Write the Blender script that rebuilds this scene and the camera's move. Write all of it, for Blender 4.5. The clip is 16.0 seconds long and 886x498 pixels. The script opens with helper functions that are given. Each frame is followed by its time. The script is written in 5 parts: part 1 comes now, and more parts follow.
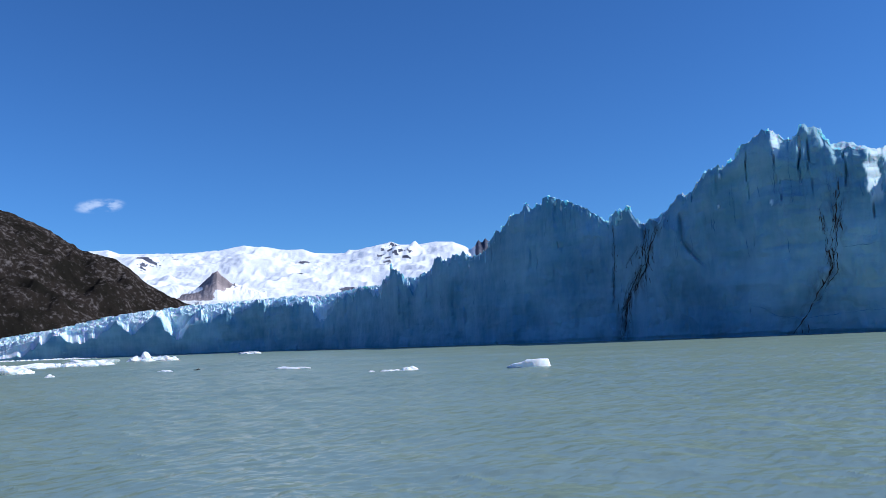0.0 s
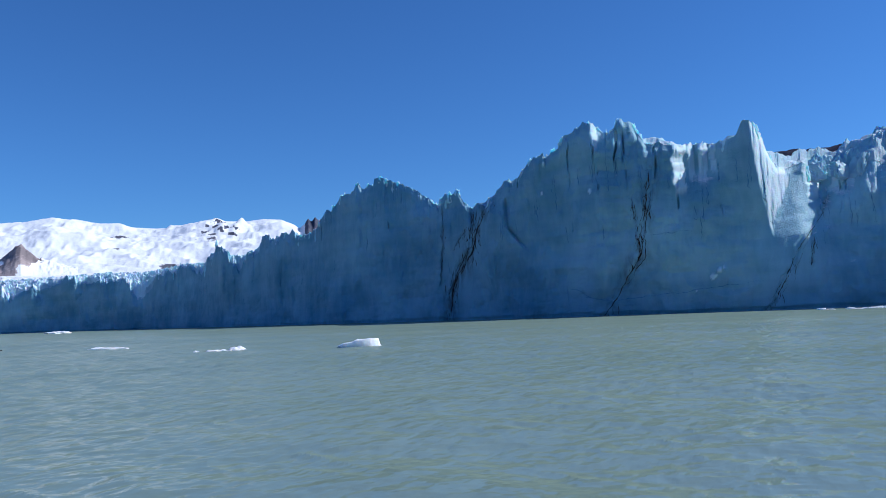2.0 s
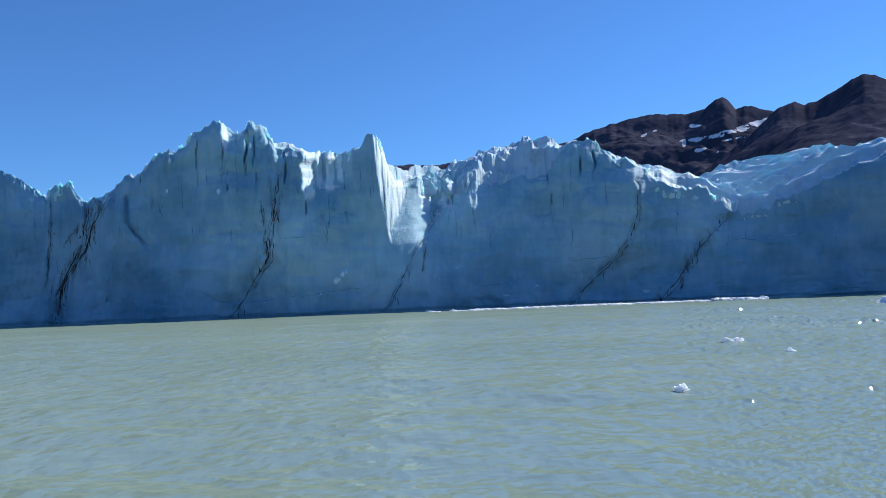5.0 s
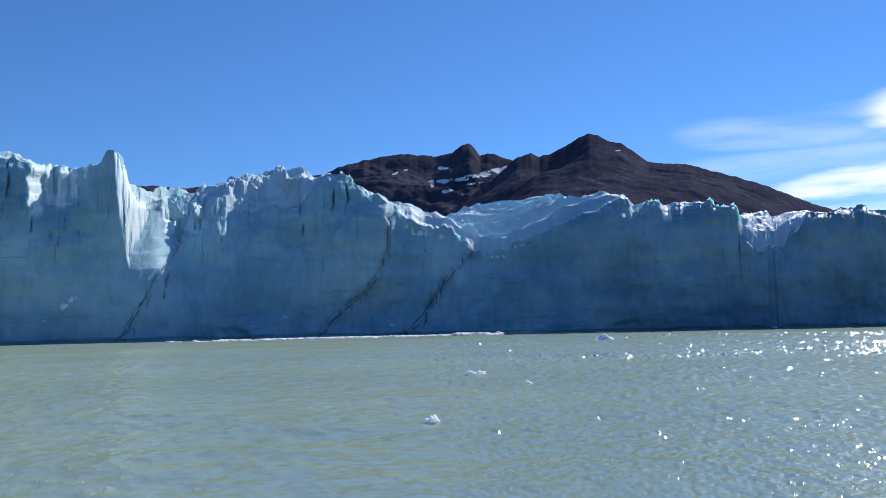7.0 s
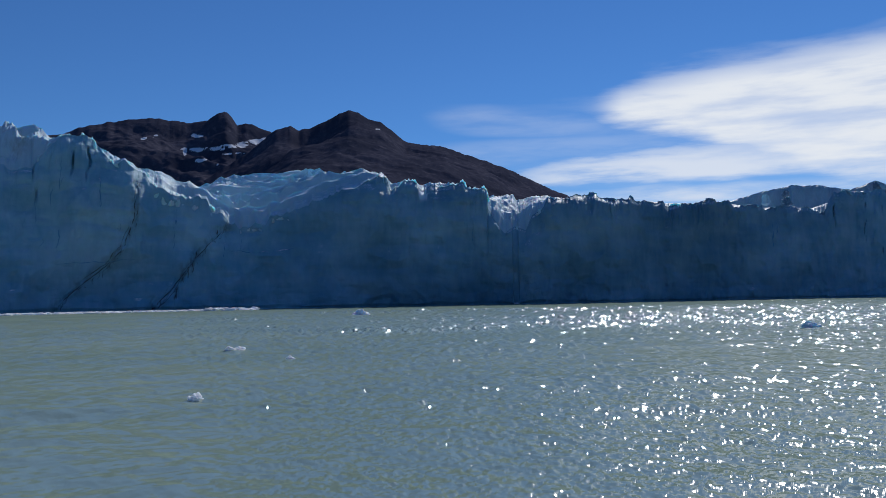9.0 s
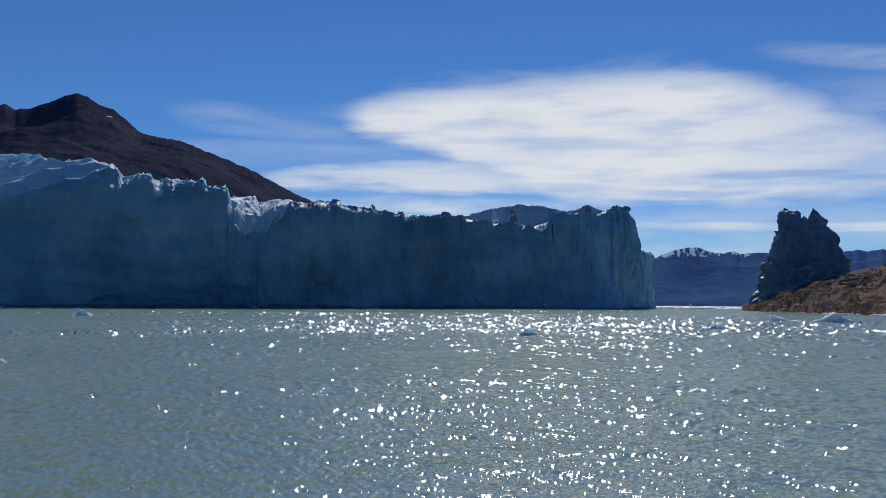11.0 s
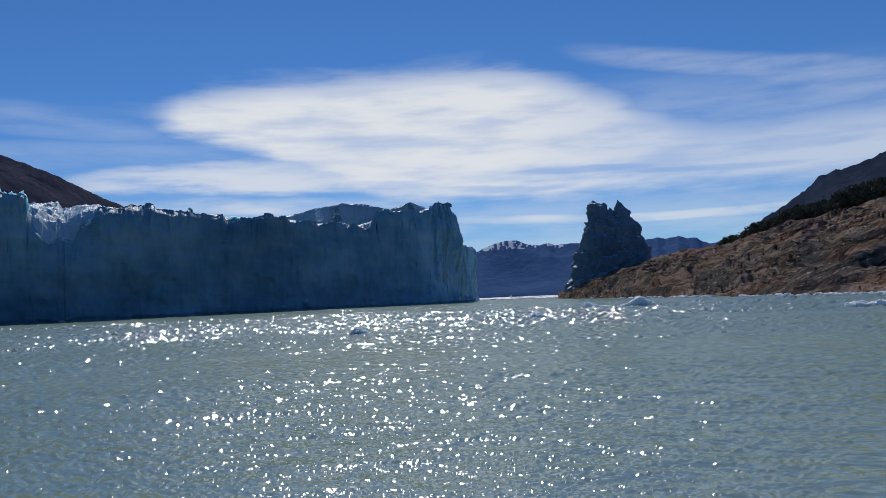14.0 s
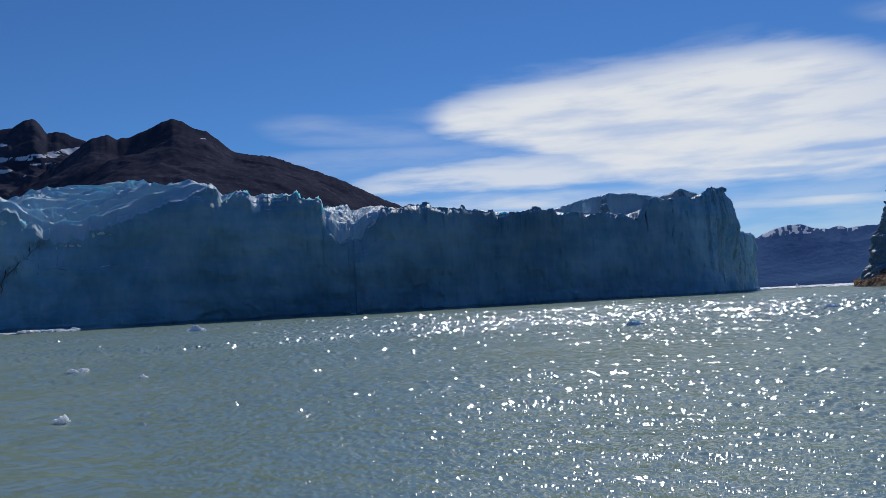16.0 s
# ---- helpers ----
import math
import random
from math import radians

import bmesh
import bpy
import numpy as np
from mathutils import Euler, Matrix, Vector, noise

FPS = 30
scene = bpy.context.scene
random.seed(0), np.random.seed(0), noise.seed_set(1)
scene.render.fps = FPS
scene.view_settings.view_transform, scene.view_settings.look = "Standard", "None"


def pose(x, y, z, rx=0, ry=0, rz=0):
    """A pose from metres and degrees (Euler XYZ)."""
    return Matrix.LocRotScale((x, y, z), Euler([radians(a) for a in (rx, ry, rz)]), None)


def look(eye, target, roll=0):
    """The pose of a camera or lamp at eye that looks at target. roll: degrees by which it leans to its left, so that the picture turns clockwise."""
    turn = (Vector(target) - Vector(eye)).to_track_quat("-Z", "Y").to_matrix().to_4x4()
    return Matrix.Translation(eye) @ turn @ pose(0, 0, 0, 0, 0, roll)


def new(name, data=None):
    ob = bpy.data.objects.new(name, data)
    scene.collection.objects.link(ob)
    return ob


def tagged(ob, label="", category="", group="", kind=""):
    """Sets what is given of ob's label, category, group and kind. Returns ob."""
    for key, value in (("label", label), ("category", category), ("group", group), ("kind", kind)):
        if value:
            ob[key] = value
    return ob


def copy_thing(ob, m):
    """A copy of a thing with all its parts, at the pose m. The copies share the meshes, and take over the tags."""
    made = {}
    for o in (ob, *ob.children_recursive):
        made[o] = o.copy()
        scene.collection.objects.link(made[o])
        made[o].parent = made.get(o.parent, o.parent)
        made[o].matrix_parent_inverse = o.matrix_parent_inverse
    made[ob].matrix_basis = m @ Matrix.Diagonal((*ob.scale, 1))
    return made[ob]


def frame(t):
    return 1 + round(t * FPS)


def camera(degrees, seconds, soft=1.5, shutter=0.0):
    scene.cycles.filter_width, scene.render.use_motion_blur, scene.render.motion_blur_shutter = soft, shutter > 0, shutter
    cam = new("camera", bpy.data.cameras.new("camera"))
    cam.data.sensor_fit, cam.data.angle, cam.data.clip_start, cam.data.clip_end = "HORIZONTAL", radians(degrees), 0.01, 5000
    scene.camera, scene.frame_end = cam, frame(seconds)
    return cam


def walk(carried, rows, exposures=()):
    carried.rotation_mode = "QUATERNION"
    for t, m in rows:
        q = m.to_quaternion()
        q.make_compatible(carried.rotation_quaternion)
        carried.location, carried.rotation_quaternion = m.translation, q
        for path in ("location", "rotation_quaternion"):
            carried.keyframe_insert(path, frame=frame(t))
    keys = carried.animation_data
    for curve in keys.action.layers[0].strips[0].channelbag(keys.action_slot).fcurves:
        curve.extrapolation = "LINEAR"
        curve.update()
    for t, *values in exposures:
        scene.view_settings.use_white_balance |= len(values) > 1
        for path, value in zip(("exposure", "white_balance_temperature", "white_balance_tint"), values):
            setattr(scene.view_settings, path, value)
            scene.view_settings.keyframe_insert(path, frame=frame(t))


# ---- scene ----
cam = camera(56.6, 16.0, soft=0.9)
EYE_HEIGHT = 2.2
# seconds, east, north, bearing, tilt, lean: a boat that drifts slowly while the camera pans
ROWS = [
    (0, 0.00, 0.00, 1.01, 6.42, 2.33), (0.5, -0.06, -0.04, 3.74, 6.54, 1.43), (1, -0.13, -0.08, 6.20, 6.10, 1.13),
    (1.5, -0.19, -0.12, 9.13, 5.34, 1.64), (2, -0.25, -0.16, 12.81, 4.58, 2.10), (2.5, -0.34, -0.18, 17.57, 4.47, 2.17),
    (3, -0.43, -0.19, 22.58, 5.63, 1.66), (3.2, -0.46, -0.20, 24.29, 6.15, 1.46), (5.3, -0.78, -0.15, 41.12, 3.30, 2.20),
    (5.5, -0.80, -0.13, 42.96, 3.16, 2.11), (6, -0.87, -0.10, 47.14, 4.05, 1.55), (6.5, -0.86, 0.00, 51.40, 5.14, 1.29),
    (7, -0.84, 0.11, 55.87, 5.53, 1.15), (7.5, -0.83, 0.21, 60.32, 4.99, 0.90), (8, -0.82, 0.32, 63.92, 4.08, 0.29),
    (8.5, -0.95, 0.34, 67.88, 3.38, 0.35), (9, -1.09, 0.36, 72.67, 3.51, 0.95), (9.5, -1.23, 0.37, 77.20, 4.42, 1.55),
    (10, -1.37, 0.39, 81.79, 4.91, 1.50), (10.2, -1.42, 0.39, 83.76, 4.78, 1.19), (12.3, -1.97, 0.40, 98.32, 2.96, -1.06),
    (12.5, -1.98, 0.42, 99.20, 3.08, -0.52), (13, -2.00, 0.46, 101.38, 3.55, 1.62), (13.5, -2.03, 0.51, 103.03, 3.80, 2.70),
    (14, -2.05, 0.55, 102.76, 3.51, 2.44), (14.5, -2.10, 0.66, 99.43, 2.76, 1.91), (15, -2.15, 0.77, 94.75, 2.64, 1.75),
    (15.5, -2.20, 0.88, 90.17, 3.37, 2.27), (16, -2.25, 0.99, 84.27, 3.81, 3.00),
]


def heading(x, y, bearing, tilt, lean):
    b, p = radians(bearing), radians(tilt)
    eye = Vector((x, y, EYE_HEIGHT))
    return look(eye, eye + Vector((math.sin(b) * math.cos(p), math.cos(b) * math.cos(p), math.sin(p))), -lean)


walk(cam, [(t, heading(x, y, b, p, r)) for t, x, y, b, p, r in ROWS],
     [(0, -0.15, 5800, 10), (2.5, -0.2, 5800, 10), (3.2, -0.1, 5900, 10), (5.3, 0.23, 6450, 10), (6.5, 0.2, 6600, 10), (8, -0.4, 6350, 10), (9, -0.72, 6230, 10), (12.5, -0.85, 6320, 10), (16, -0.82, 6300, 10)])

# ---------------------------------------------------------------- sky and sun
SUN_BEARING, SUN_HEIGHT = 97.5, 39.0
sun = new("sun", bpy.data.lights.new("sun", "SUN"))
sun.data.energy, sun.data.angle, sun.data.color = 4.8, radians(0.53), (1.0, 0.95, 0.88)
sb, sh = radians(SUN_BEARING), radians(SUN_HEIGHT)
sun.matrix_world = look((0, 0, 900), (-math.sin(sb) * math.cos(sh) * 100, -math.cos(sb) * math.cos(sh) * 100, 900 - math.sin(sh) * 100))


class Nodes:
    """A short hand for node trees."""

    def __init__(self, tree):
        self.tree = tree

    def add(self, kind, ins=None, **props):
        n = self.tree.nodes.new(kind)
        for k, v in props.items():
            setattr(n, k, v)
        for k, v in (ins or {}).items():
            if isinstance(v, bpy.types.NodeSocket):
                self.tree.links.new(v, n.inputs[k])
            else:
                n.inputs[k].default_value = v
        return n

    def math(self, op, a, b=0.0, c=0.0, clamp=False):
        return self.add("ShaderNodeMath", {0: a, 1: b, 2: c}, operation=op, use_clamp=clamp).outputs[0]

    def ramp(self, value, lo, hi, a=0.0, b=1.0):
        return self.add("ShaderNodeMapRange", {0: value, 1: lo, 2: hi, 3: a, 4: b}, interpolation_type="SMOOTHSTEP").outputs[0]

    def mix(self, f, a, b):
        n = self.add("ShaderNodeMix", data_type="RGBA")
        for k, v in ((0, f), (6, a), (7, b)):
            if isinstance(v, bpy.types.NodeSocket):
                self.tree.links.new(v, n.inputs[k])
            else:
                n.inputs[k].default_value = v if k == 0 else (*v, 1)
        return n.outputs[2]

    def noise(self, vec, scale, detail=4.0, rough=0.55):
        return self.add("ShaderNodeTexNoise", {"Vector": vec, "Scale": scale, "Detail": detail, "Roughness": rough}).outputs[0]

    def stretch(self, vec, sx, sy, sz):
        return self.add("ShaderNodeMapping", {0: vec, 3: (sx, sy, sz)}).outputs[0]


def build_sky():
    w = bpy.data.worlds.new("sky")
    scene.world = w
    w.use_nodes = True
    nt = Nodes(w.node_tree)
    back = w.node_tree.nodes["Background"]
    sky = nt.add("ShaderNodeTexSky", sky_type="NISHITA", sun_disc=False, sun_elevation=sh, sun_rotation=sb, altitude=800.0, air_density=1.0, dust_density=0.0, ozone_density=3.0)
    deep = nt.add("ShaderNodeMix", {0: 1.0}, data_type="RGBA", blend_type="MULTIPLY")
    w.node_tree.links.new(sky.outputs[0], deep.inputs[6])
    deep.inputs[7].default_value = (0.43, 0.74, 1.12, 1)
    way = nt.add("ShaderNodeTexCoord").outputs["Generated"]
    xyz = nt.add("ShaderNodeSeparateXYZ", {0: way})
    az = nt.math("MULTIPLY", nt.math("ARCTAN2", xyz.outputs[0], xyz.outputs[1]), 57.2958)
    el = nt.math("MULTIPLY", nt.math("ARCSINE", xyz.outputs[2]), 57.2958)
    flat = nt.add("ShaderNodeCombineXYZ", {0: nt.math("MULTIPLY", az, 0.05), 1: nt.math("MULTIPLY", el, 0.30), 2: 0.0}).outputs[0]
    bent = nt.noise(flat, 0.9, 3.0)
    el_b = nt.math("ADD", el, nt.math("MULTIPLY", nt.math("SUBTRACT", bent, 0.5), 2.2))
    wisps = nt.noise(flat, 2.6, 5.0, 0.56)
    puffs = nt.add("ShaderNodeCombineXYZ", {0: nt.math("MULTIPLY", az, 0.9), 1: nt.math("MULTIPLY", el, 1.6), 2: 0.0}).outputs[0]
    shreds = nt.noise(puffs, 1.0, 5.0, 0.6)

    def lens(az0, el0, half_az, half_el, tilt, arch, soft):
        da = nt.math("SUBTRACT", az, az0)
        de = nt.math("SUBTRACT", nt.math("SUBTRACT", el_b, el0), nt.math("ADD", nt.math("MULTIPLY", da, tilt), nt.math("MULTIPLY", nt.math("MULTIPLY", da, da), arch)))
        r = nt.math("ADD", nt.math("POWER", nt.math("ABSOLUTE", nt.math("DIVIDE", da, half_az)), 3.0), nt.math("POWER", nt.math("ABSOLUTE", nt.math("DIVIDE", de, half_el)), 2.0))
        return nt.ramp(r, 1.0 + soft, 1.0 - soft)

    def outline(points):
        """A height in degrees that changes with the bearing, from 70 to 140."""
        n = nt.add("ShaderNodeValToRGB", {0: nt.math("DIVIDE", nt.math("SUBTRACT", az, 70.0), 70.0)})
        stops = n.color_ramp
        stops.interpolation = "CARDINAL"
        for k, (a, e) in enumerate(points):
            stop = stops.elements[k] if k < 2 else stops.elements.new((a - 70) / 70)
            stop.position, stop.color = (a - 70) / 70, (e / 20, e / 20, e / 20, 1)
        return nt.math("MULTIPLY", n.outputs[0], 20.0)

    def sheet(upper, lower, crisp, loose, weight):
        over = nt.ramp(nt.math("SUBTRACT", outline(upper), el_s), -crisp, crisp)
        under = nt.ramp(nt.math("SUBTRACT", el_s, outline(lower)), -loose, loose)
        return nt.math("MULTIPLY", nt.math("MULTIPLY", over, under), weight)

    el_s = nt.math("ADD", el, nt.math("ADD", nt.math("MULTIPLY", nt.math("SUBTRACT", bent, 0.5), 1.2), nt.math("MULTIPLY", nt.math("SUBTRACT", wisps, 0.5), 2.6)))
    cover = sheet([(70, 12.5), (83.2, 12.6), (85.3, 13.8), (90.2, 14.6), (95.7, 15.0), (101.7, 15.4), (106, 15.5), (109.6, 15.0), (112.6, 13.9), (115.6, 12.7), (118.5, 11.3), (120.5, 10.6), (123.6, 10.3), (127.7, 10.5), (140, 10.6)],
                  [(70, 13.6), (82.4, 13.2), (84.9, 12.0), (87.2, 11.3), (89.5, 10.5), (91.4, 9.7), (94, 8.3), (103.7, 7.2), (115, 7.0), (127, 6.6), (140, 6.4)], 1.15, 1.1, 1.0)
    cover = nt.math("MULTIPLY", cover, nt.ramp(az, 106.0, 122.0, 1.0, 0.62))
    cover = nt.math("MAXIMUM", cover, sheet([(70, 7.2), (75, 7.9), (78, 8.6), (82, 9.1), (90.7, 9.65), (98, 9.3), (106, 8.0), (140, 6.0)], [(70, 8.2), (77, 8.3), (82, 8.1), (90, 7.8), (100, 7.2), (140, 7.0)], 0.5, 0.7, 0.82))
    cover = nt.math("MULTIPLY", cover, nt.ramp(wisps, 0.3, 0.62, 0.66, 1.0))
    cover = nt.math("MULTIPLY", cover, nt.math("MULTIPLY", nt.ramp(az, 70.5, 77.0), nt.ramp(az, 146.0, 138.0)))
    # blue gaps between the layers
    for a0, e0, ha, he, much in ((112.5, 8.5, 4.6, 0.28, 0.5), (108.0, 7.45, 4.0, 0.22, 0.42), (121.0, 8.1, 6.0, 0.22, 0.3), (97.0, 11.2, 7.0, 0.3, 0.12), (126.5, 9.2, 4.0, 0.3, 0.25)):
        cover = nt.math("MULTIPLY", cover, nt.math("SUBTRACT", 1.0, nt.math("MULTIPLY", lens(a0, e0, ha, he, 0.0, 0.0, 0.95), much)))
    parts = [  # bearing, height, half widths, tilt, arch, softness, weight
        (92.0, 6.9, 13.0, 0.5, 0.0, 0.0, 0.95, 0.72), (116.5, 5.1, 14.0, 0.42, 0.0, 0.0, 0.9, 0.75), (124.0, 14.1, 10.5, 0.8, -0.19, 0.0, 0.95, 0.32), (132.0, 12.2, 8.0, 0.9, -0.1, 0.0, 0.95, 0.3), (127.0, 11.6, 8.0, 1.3, -0.03, 0.0, 0.95, 0.26),
        (112.0, 9.3, 31.0, 4.2, 0.0, 0.0, 0.95, 0.26), (106.0, 4.2, 40.0, 2.6, 0.0, 0.0, 0.95, 0.34), (78.5, 12.2, 6.0, 0.9, -0.06, 0.0, 0.95, 0.2), (81.0, 10.2, 9.0, 0.9, 0.02, 0.0, 0.95, 0.2),
        (102.0, 16.2, 4.0, 0.25, 0.08, 0.0, 0.95, 0.08), (-21.8, 9.75, 1.35, 0.3, 0.08, 0.0, 0.95, 0.34),
    ]
    for a0, e0, ha, he, tilt, arch, soft, weight in parts:
        torn = nt.ramp(wisps, 0.3, 0.65, 0.3, 1.0) if a0 > 0 else nt.ramp(shreds, 0.4, 0.66, 0.0, 1.0)
        cover = nt.math("MAXIMUM", cover, nt.math("MULTIPLY", nt.math("MULTIPLY", lens(a0, e0, ha, he, tilt, arch, soft), weight), torn))
    seen = nt.mix(cover, deep.outputs[2], (11.5, 11.8, 12.2))
    w.node_tree.links.new(seen, back.inputs[0])
    back.inputs[1].default_value = 0.112


build_sky()


# ---------------------------------------------------------------- noise and meshes
def lattice(ix, iy, iz, seed):
    n = (ix * 73856093) ^ (iy * 19349663) ^ (iz * 83492791) ^ (seed * 2654435)
    n = (n ^ (n >> 13)) * 1274126177 & 0x7FFFFFFF
    n = (n ^ (n >> 16)) * 668265263 & 0x7FFFFFFF
    return ((n ^ (n >> 15)) & 0xFFFF) / 32767.5 - 1.0


def bumps(x, y, z=0.0, seed=1):
    """Smooth noise from -1 to 1 at unit size."""
    x, y, z = np.broadcast_arrays(np.asarray(x, float), np.asarray(y, float), np.asarray(z, float))
    fx, fy, fz = np.floor(x), np.floor(y), np.floor(z)
    ix, iy, iz = fx.astype(np.int64), fy.astype(np.int64), fz.astype(np.int64)
    u, v, w = (q * q * q * (q * (q * 6 - 15) + 10) for q in (x - fx, y - fy, z - fz))
    total = 0.0
    for a in (0, 1):
        for b in (0, 1):
            for c in (0, 1):
                k = (u if a else 1 - u) * (v if b else 1 - v) * (w if c else 1 - w)
                total = total + k * lattice(ix + a, iy + b, iz + c, seed)
    return total


def fbm(x, y, z=0.0, octaves=4, seed=1, gain=0.5):
    total, size, amount = 0.0, 1.0, 1.0
    for k in range(octaves):
        total = total + amount * bumps(np.asarray(x) * size, np.asarray(y) * size, np.asarray(z) * size, seed + 17 * k)
        size, amount = size * 2.03, amount * gain
    return total


def ridged(x, y, z=0.0, octaves=4, seed=1, gain=0.5):
    total, size, amount = 0.0, 1.0, 1.0
    for k in range(octaves):
        total = total + amount * (1 - 2 * np.abs(bumps(np.asarray(x) * size, np.asarray(y) * size, np.asarray(z) * size, seed + 13 * k)))
        size, amount = size * 2.03, amount * gain
    return total


def smooth(x, a, b):
    t = np.clip((np.asarray(x, float) - a) / (b - a), 0, 1)
    return t * t * (3 - 2 * t)


def at(table, x):
    a, b = zip(*table)
    return np.interp(x, a, b)


def grid_mesh(name, X, Y, Z, material, parent=None, label="", layers=None, soft_shade=False):
    """One sheet of quads from arrays of rows and columns."""
    rows, cols = X.shape
    co = np.stack([X, Y, Z], -1).reshape(-1, 3).astype(np.float32)
    k = np.arange(rows * cols).reshape(rows, cols)
    quads = np.stack([k[:-1, :-1], k[:-1, 1:], k[1:, 1:], k[1:, :-1]], -1).reshape(-1, 4)
    me = bpy.data.meshes.new(name)
    me.vertices.add(len(co))
    me.vertices.foreach_set("co", co.ravel())
    me.loops.add(quads.size)
    me.loops.foreach_set("vertex_index", quads.ravel().astype(np.int32))
    me.polygons.add(len(quads))
    me.polygons.foreach_set("loop_start", np.arange(0, quads.size, 4, dtype=np.int32))
    me.polygons.foreach_set("use_smooth", np.full(len(quads), soft_shade))
    me.update(calc_edges=True)
    for key, values in (layers or {}).items():
        me.attributes.new(key, "FLOAT", "POINT").data.foreach_set("value", values.ravel().astype(np.float32))
    me.materials.append(material)
    ob = new(name, me)
    if parent:
        ob.parent = parent
    if label:
        ob["label"] = label
    return ob


def part(name, bm, material, parent, label=""):
    me = bpy.data.meshes.new(name)
    bm.to_mesh(me)
    bm.free()
    me.materials.append(material)
    ob = new(name, me)
    ob.parent = parent
    if label:
        ob["label"] = label
    return ob


def spot(bearing, distance, z=0.0):
    b = np.radians(bearing)
    return distance * np.sin(b), distance * np.cos(b), z


def rise(distance, degrees):
    """The height of what stands so far off and rises by so many degrees over the eye."""
    return EYE_HEIGHT + distance * np.tan(np.radians(degrees))


# ---------------------------------------------------------------- materials
def new_material(name):
    m = bpy.data.materials.new(name)
    m.use_nodes = True
    nt = Nodes(m.node_tree)
    return m, nt, m.node_tree.nodes["Principled BSDF"], nt.add("ShaderNodeTexCoord").outputs["Object"]


def bump(nt, shader, height, distance, strength=1.0):
    b = nt.add("ShaderNodeBump", {"Height": height, "Distance": distance, "Strength": strength})
    nt.tree.links.new(b.outputs[0], shader.inputs["Normal"])


def ice_material(name, deep, pale, snow_from=0.45, snow_to=0.8, snow=(0.86, 0.89, 0.92), size=1.0, glow=0.3, reach=(0.3, 1.0, 1.7)):
    m, nt, sh_, pos = new_material(name)
    tall = nt.stretch(pos, 1.0, 1.0, 0.22)
    patches = nt.noise(pos, 0.045 / size, 3.0)
    streaks = nt.noise(tall, 0.5 / size, 5.0, 0.6)
    bands = nt.noise(nt.stretch(pos, 0.25, 0.25, 1.6), 0.12 / size, 4.0, 0.6)
    grain = nt.noise(pos, 2.2 / size, 4.0, 0.6)
    colour = nt.mix(nt.ramp(nt.math("ADD", nt.math("MULTIPLY", patches, 0.62), nt.math("ADD", nt.math("MULTIPLY", streaks, 0.16), nt.math("MULTIPLY", bands, 0.22))), 0.34, 0.66), deep, pale)
    # shade painted in: the wall is paler westwards, darker on its backlit eastern side
    tone = nt.add("ShaderNodeAttribute", attribute_name="backlight_tone").outputs["Fac"]
    colour = nt.add("ShaderNodeVectorMath", {0: colour, 3: nt.math("ADD", tone, 1.0)}, operation="SCALE").outputs[0]
    # sunlit parts painted whiter, along with fresh white scars
    sunlit_fresh = nt.add("ShaderNodeAttribute", attribute_name="sunlit_fresh").outputs["Fac"]
    colour = nt.mix(nt.math("MULTIPLY", sunlit_fresh, nt.ramp(streaks, 0.3, 0.55, 0.75, 1.0), clamp=True), colour, (0.76, 0.90, 0.95))
    up = nt.add("ShaderNodeSeparateXYZ", {0: nt.add("ShaderNodeNewGeometry").outputs["Normal"]}).outputs[2]
    colour = nt.mix(nt.ramp(nt.math("ADD", up, nt.math("MULTIPLY", nt.math("SUBTRACT", grain, 0.5), 0.5)), snow_from, snow_to), colour, snow)
    dirt = nt.add("ShaderNodeAttribute", attribute_name="dirt").outputs["Fac"]
    ragged = nt.math("MULTIPLY", dirt, nt.ramp(nt.noise(nt.stretch(pos, 1, 1, 0.5), 1.1 / size, 5.0, 0.7), 0.3, 0.6, 0.25, 1.25), clamp=True)
    colour = nt.mix(ragged, colour, (0.06, 0.05, 0.042))
    nt.tree.links.new(colour, sh_.inputs["Base Color"])
    nt.tree.links.new(nt.ramp(grain, 0.2, 0.8, 0.35, 0.65), sh_.inputs["Roughness"])
    sh_.inputs["IOR"].default_value = 1.31
    sh_.inputs["Subsurface Weight"].default_value = glow
    sh_.inputs["Subsurface Radius"].default_value = reach
    sh_.inputs["Subsurface Scale"].default_value = 1.1 * size
    sh_.inputs["Specular IOR Level"].default_value = 0.3
    bump(nt, sh_, nt.math("ADD", grain, nt.math("MULTIPLY", streaks, 0.5)), 0.3 * size, 0.7)
    return m


def rock_material(name, dark, mid, pale, size=1.0, rough=0.9, layered=1.0, bump_m=0.5):
    m, nt, sh_, pos = new_material(name)
    bed = nt.stretch(pos, 1.0, 1.0, layered)
    big = nt.noise(bed, 0.03 / size, 5.0, 0.6)
    fine = nt.noise(bed, 0.35 / size, 6.0, 0.65)
    colour = nt.mix(nt.ramp(big, 0.35, 0.65), dark, mid)
    colour = nt.mix(nt.ramp(nt.math("MULTIPLY", fine, nt.math("ADD", big, 0.5)), 0.5, 0.75), colour, pale)
    nt.tree.links.new(colour, sh_.inputs["Base Color"])
    sh_.inputs["Roughness"].default_value = rough
    sh_.inputs["Specular IOR Level"].default_value = 0.0
    bump(nt, sh_, fine, bump_m * size, 0.9)
    return m, nt, sh_, colour, pos


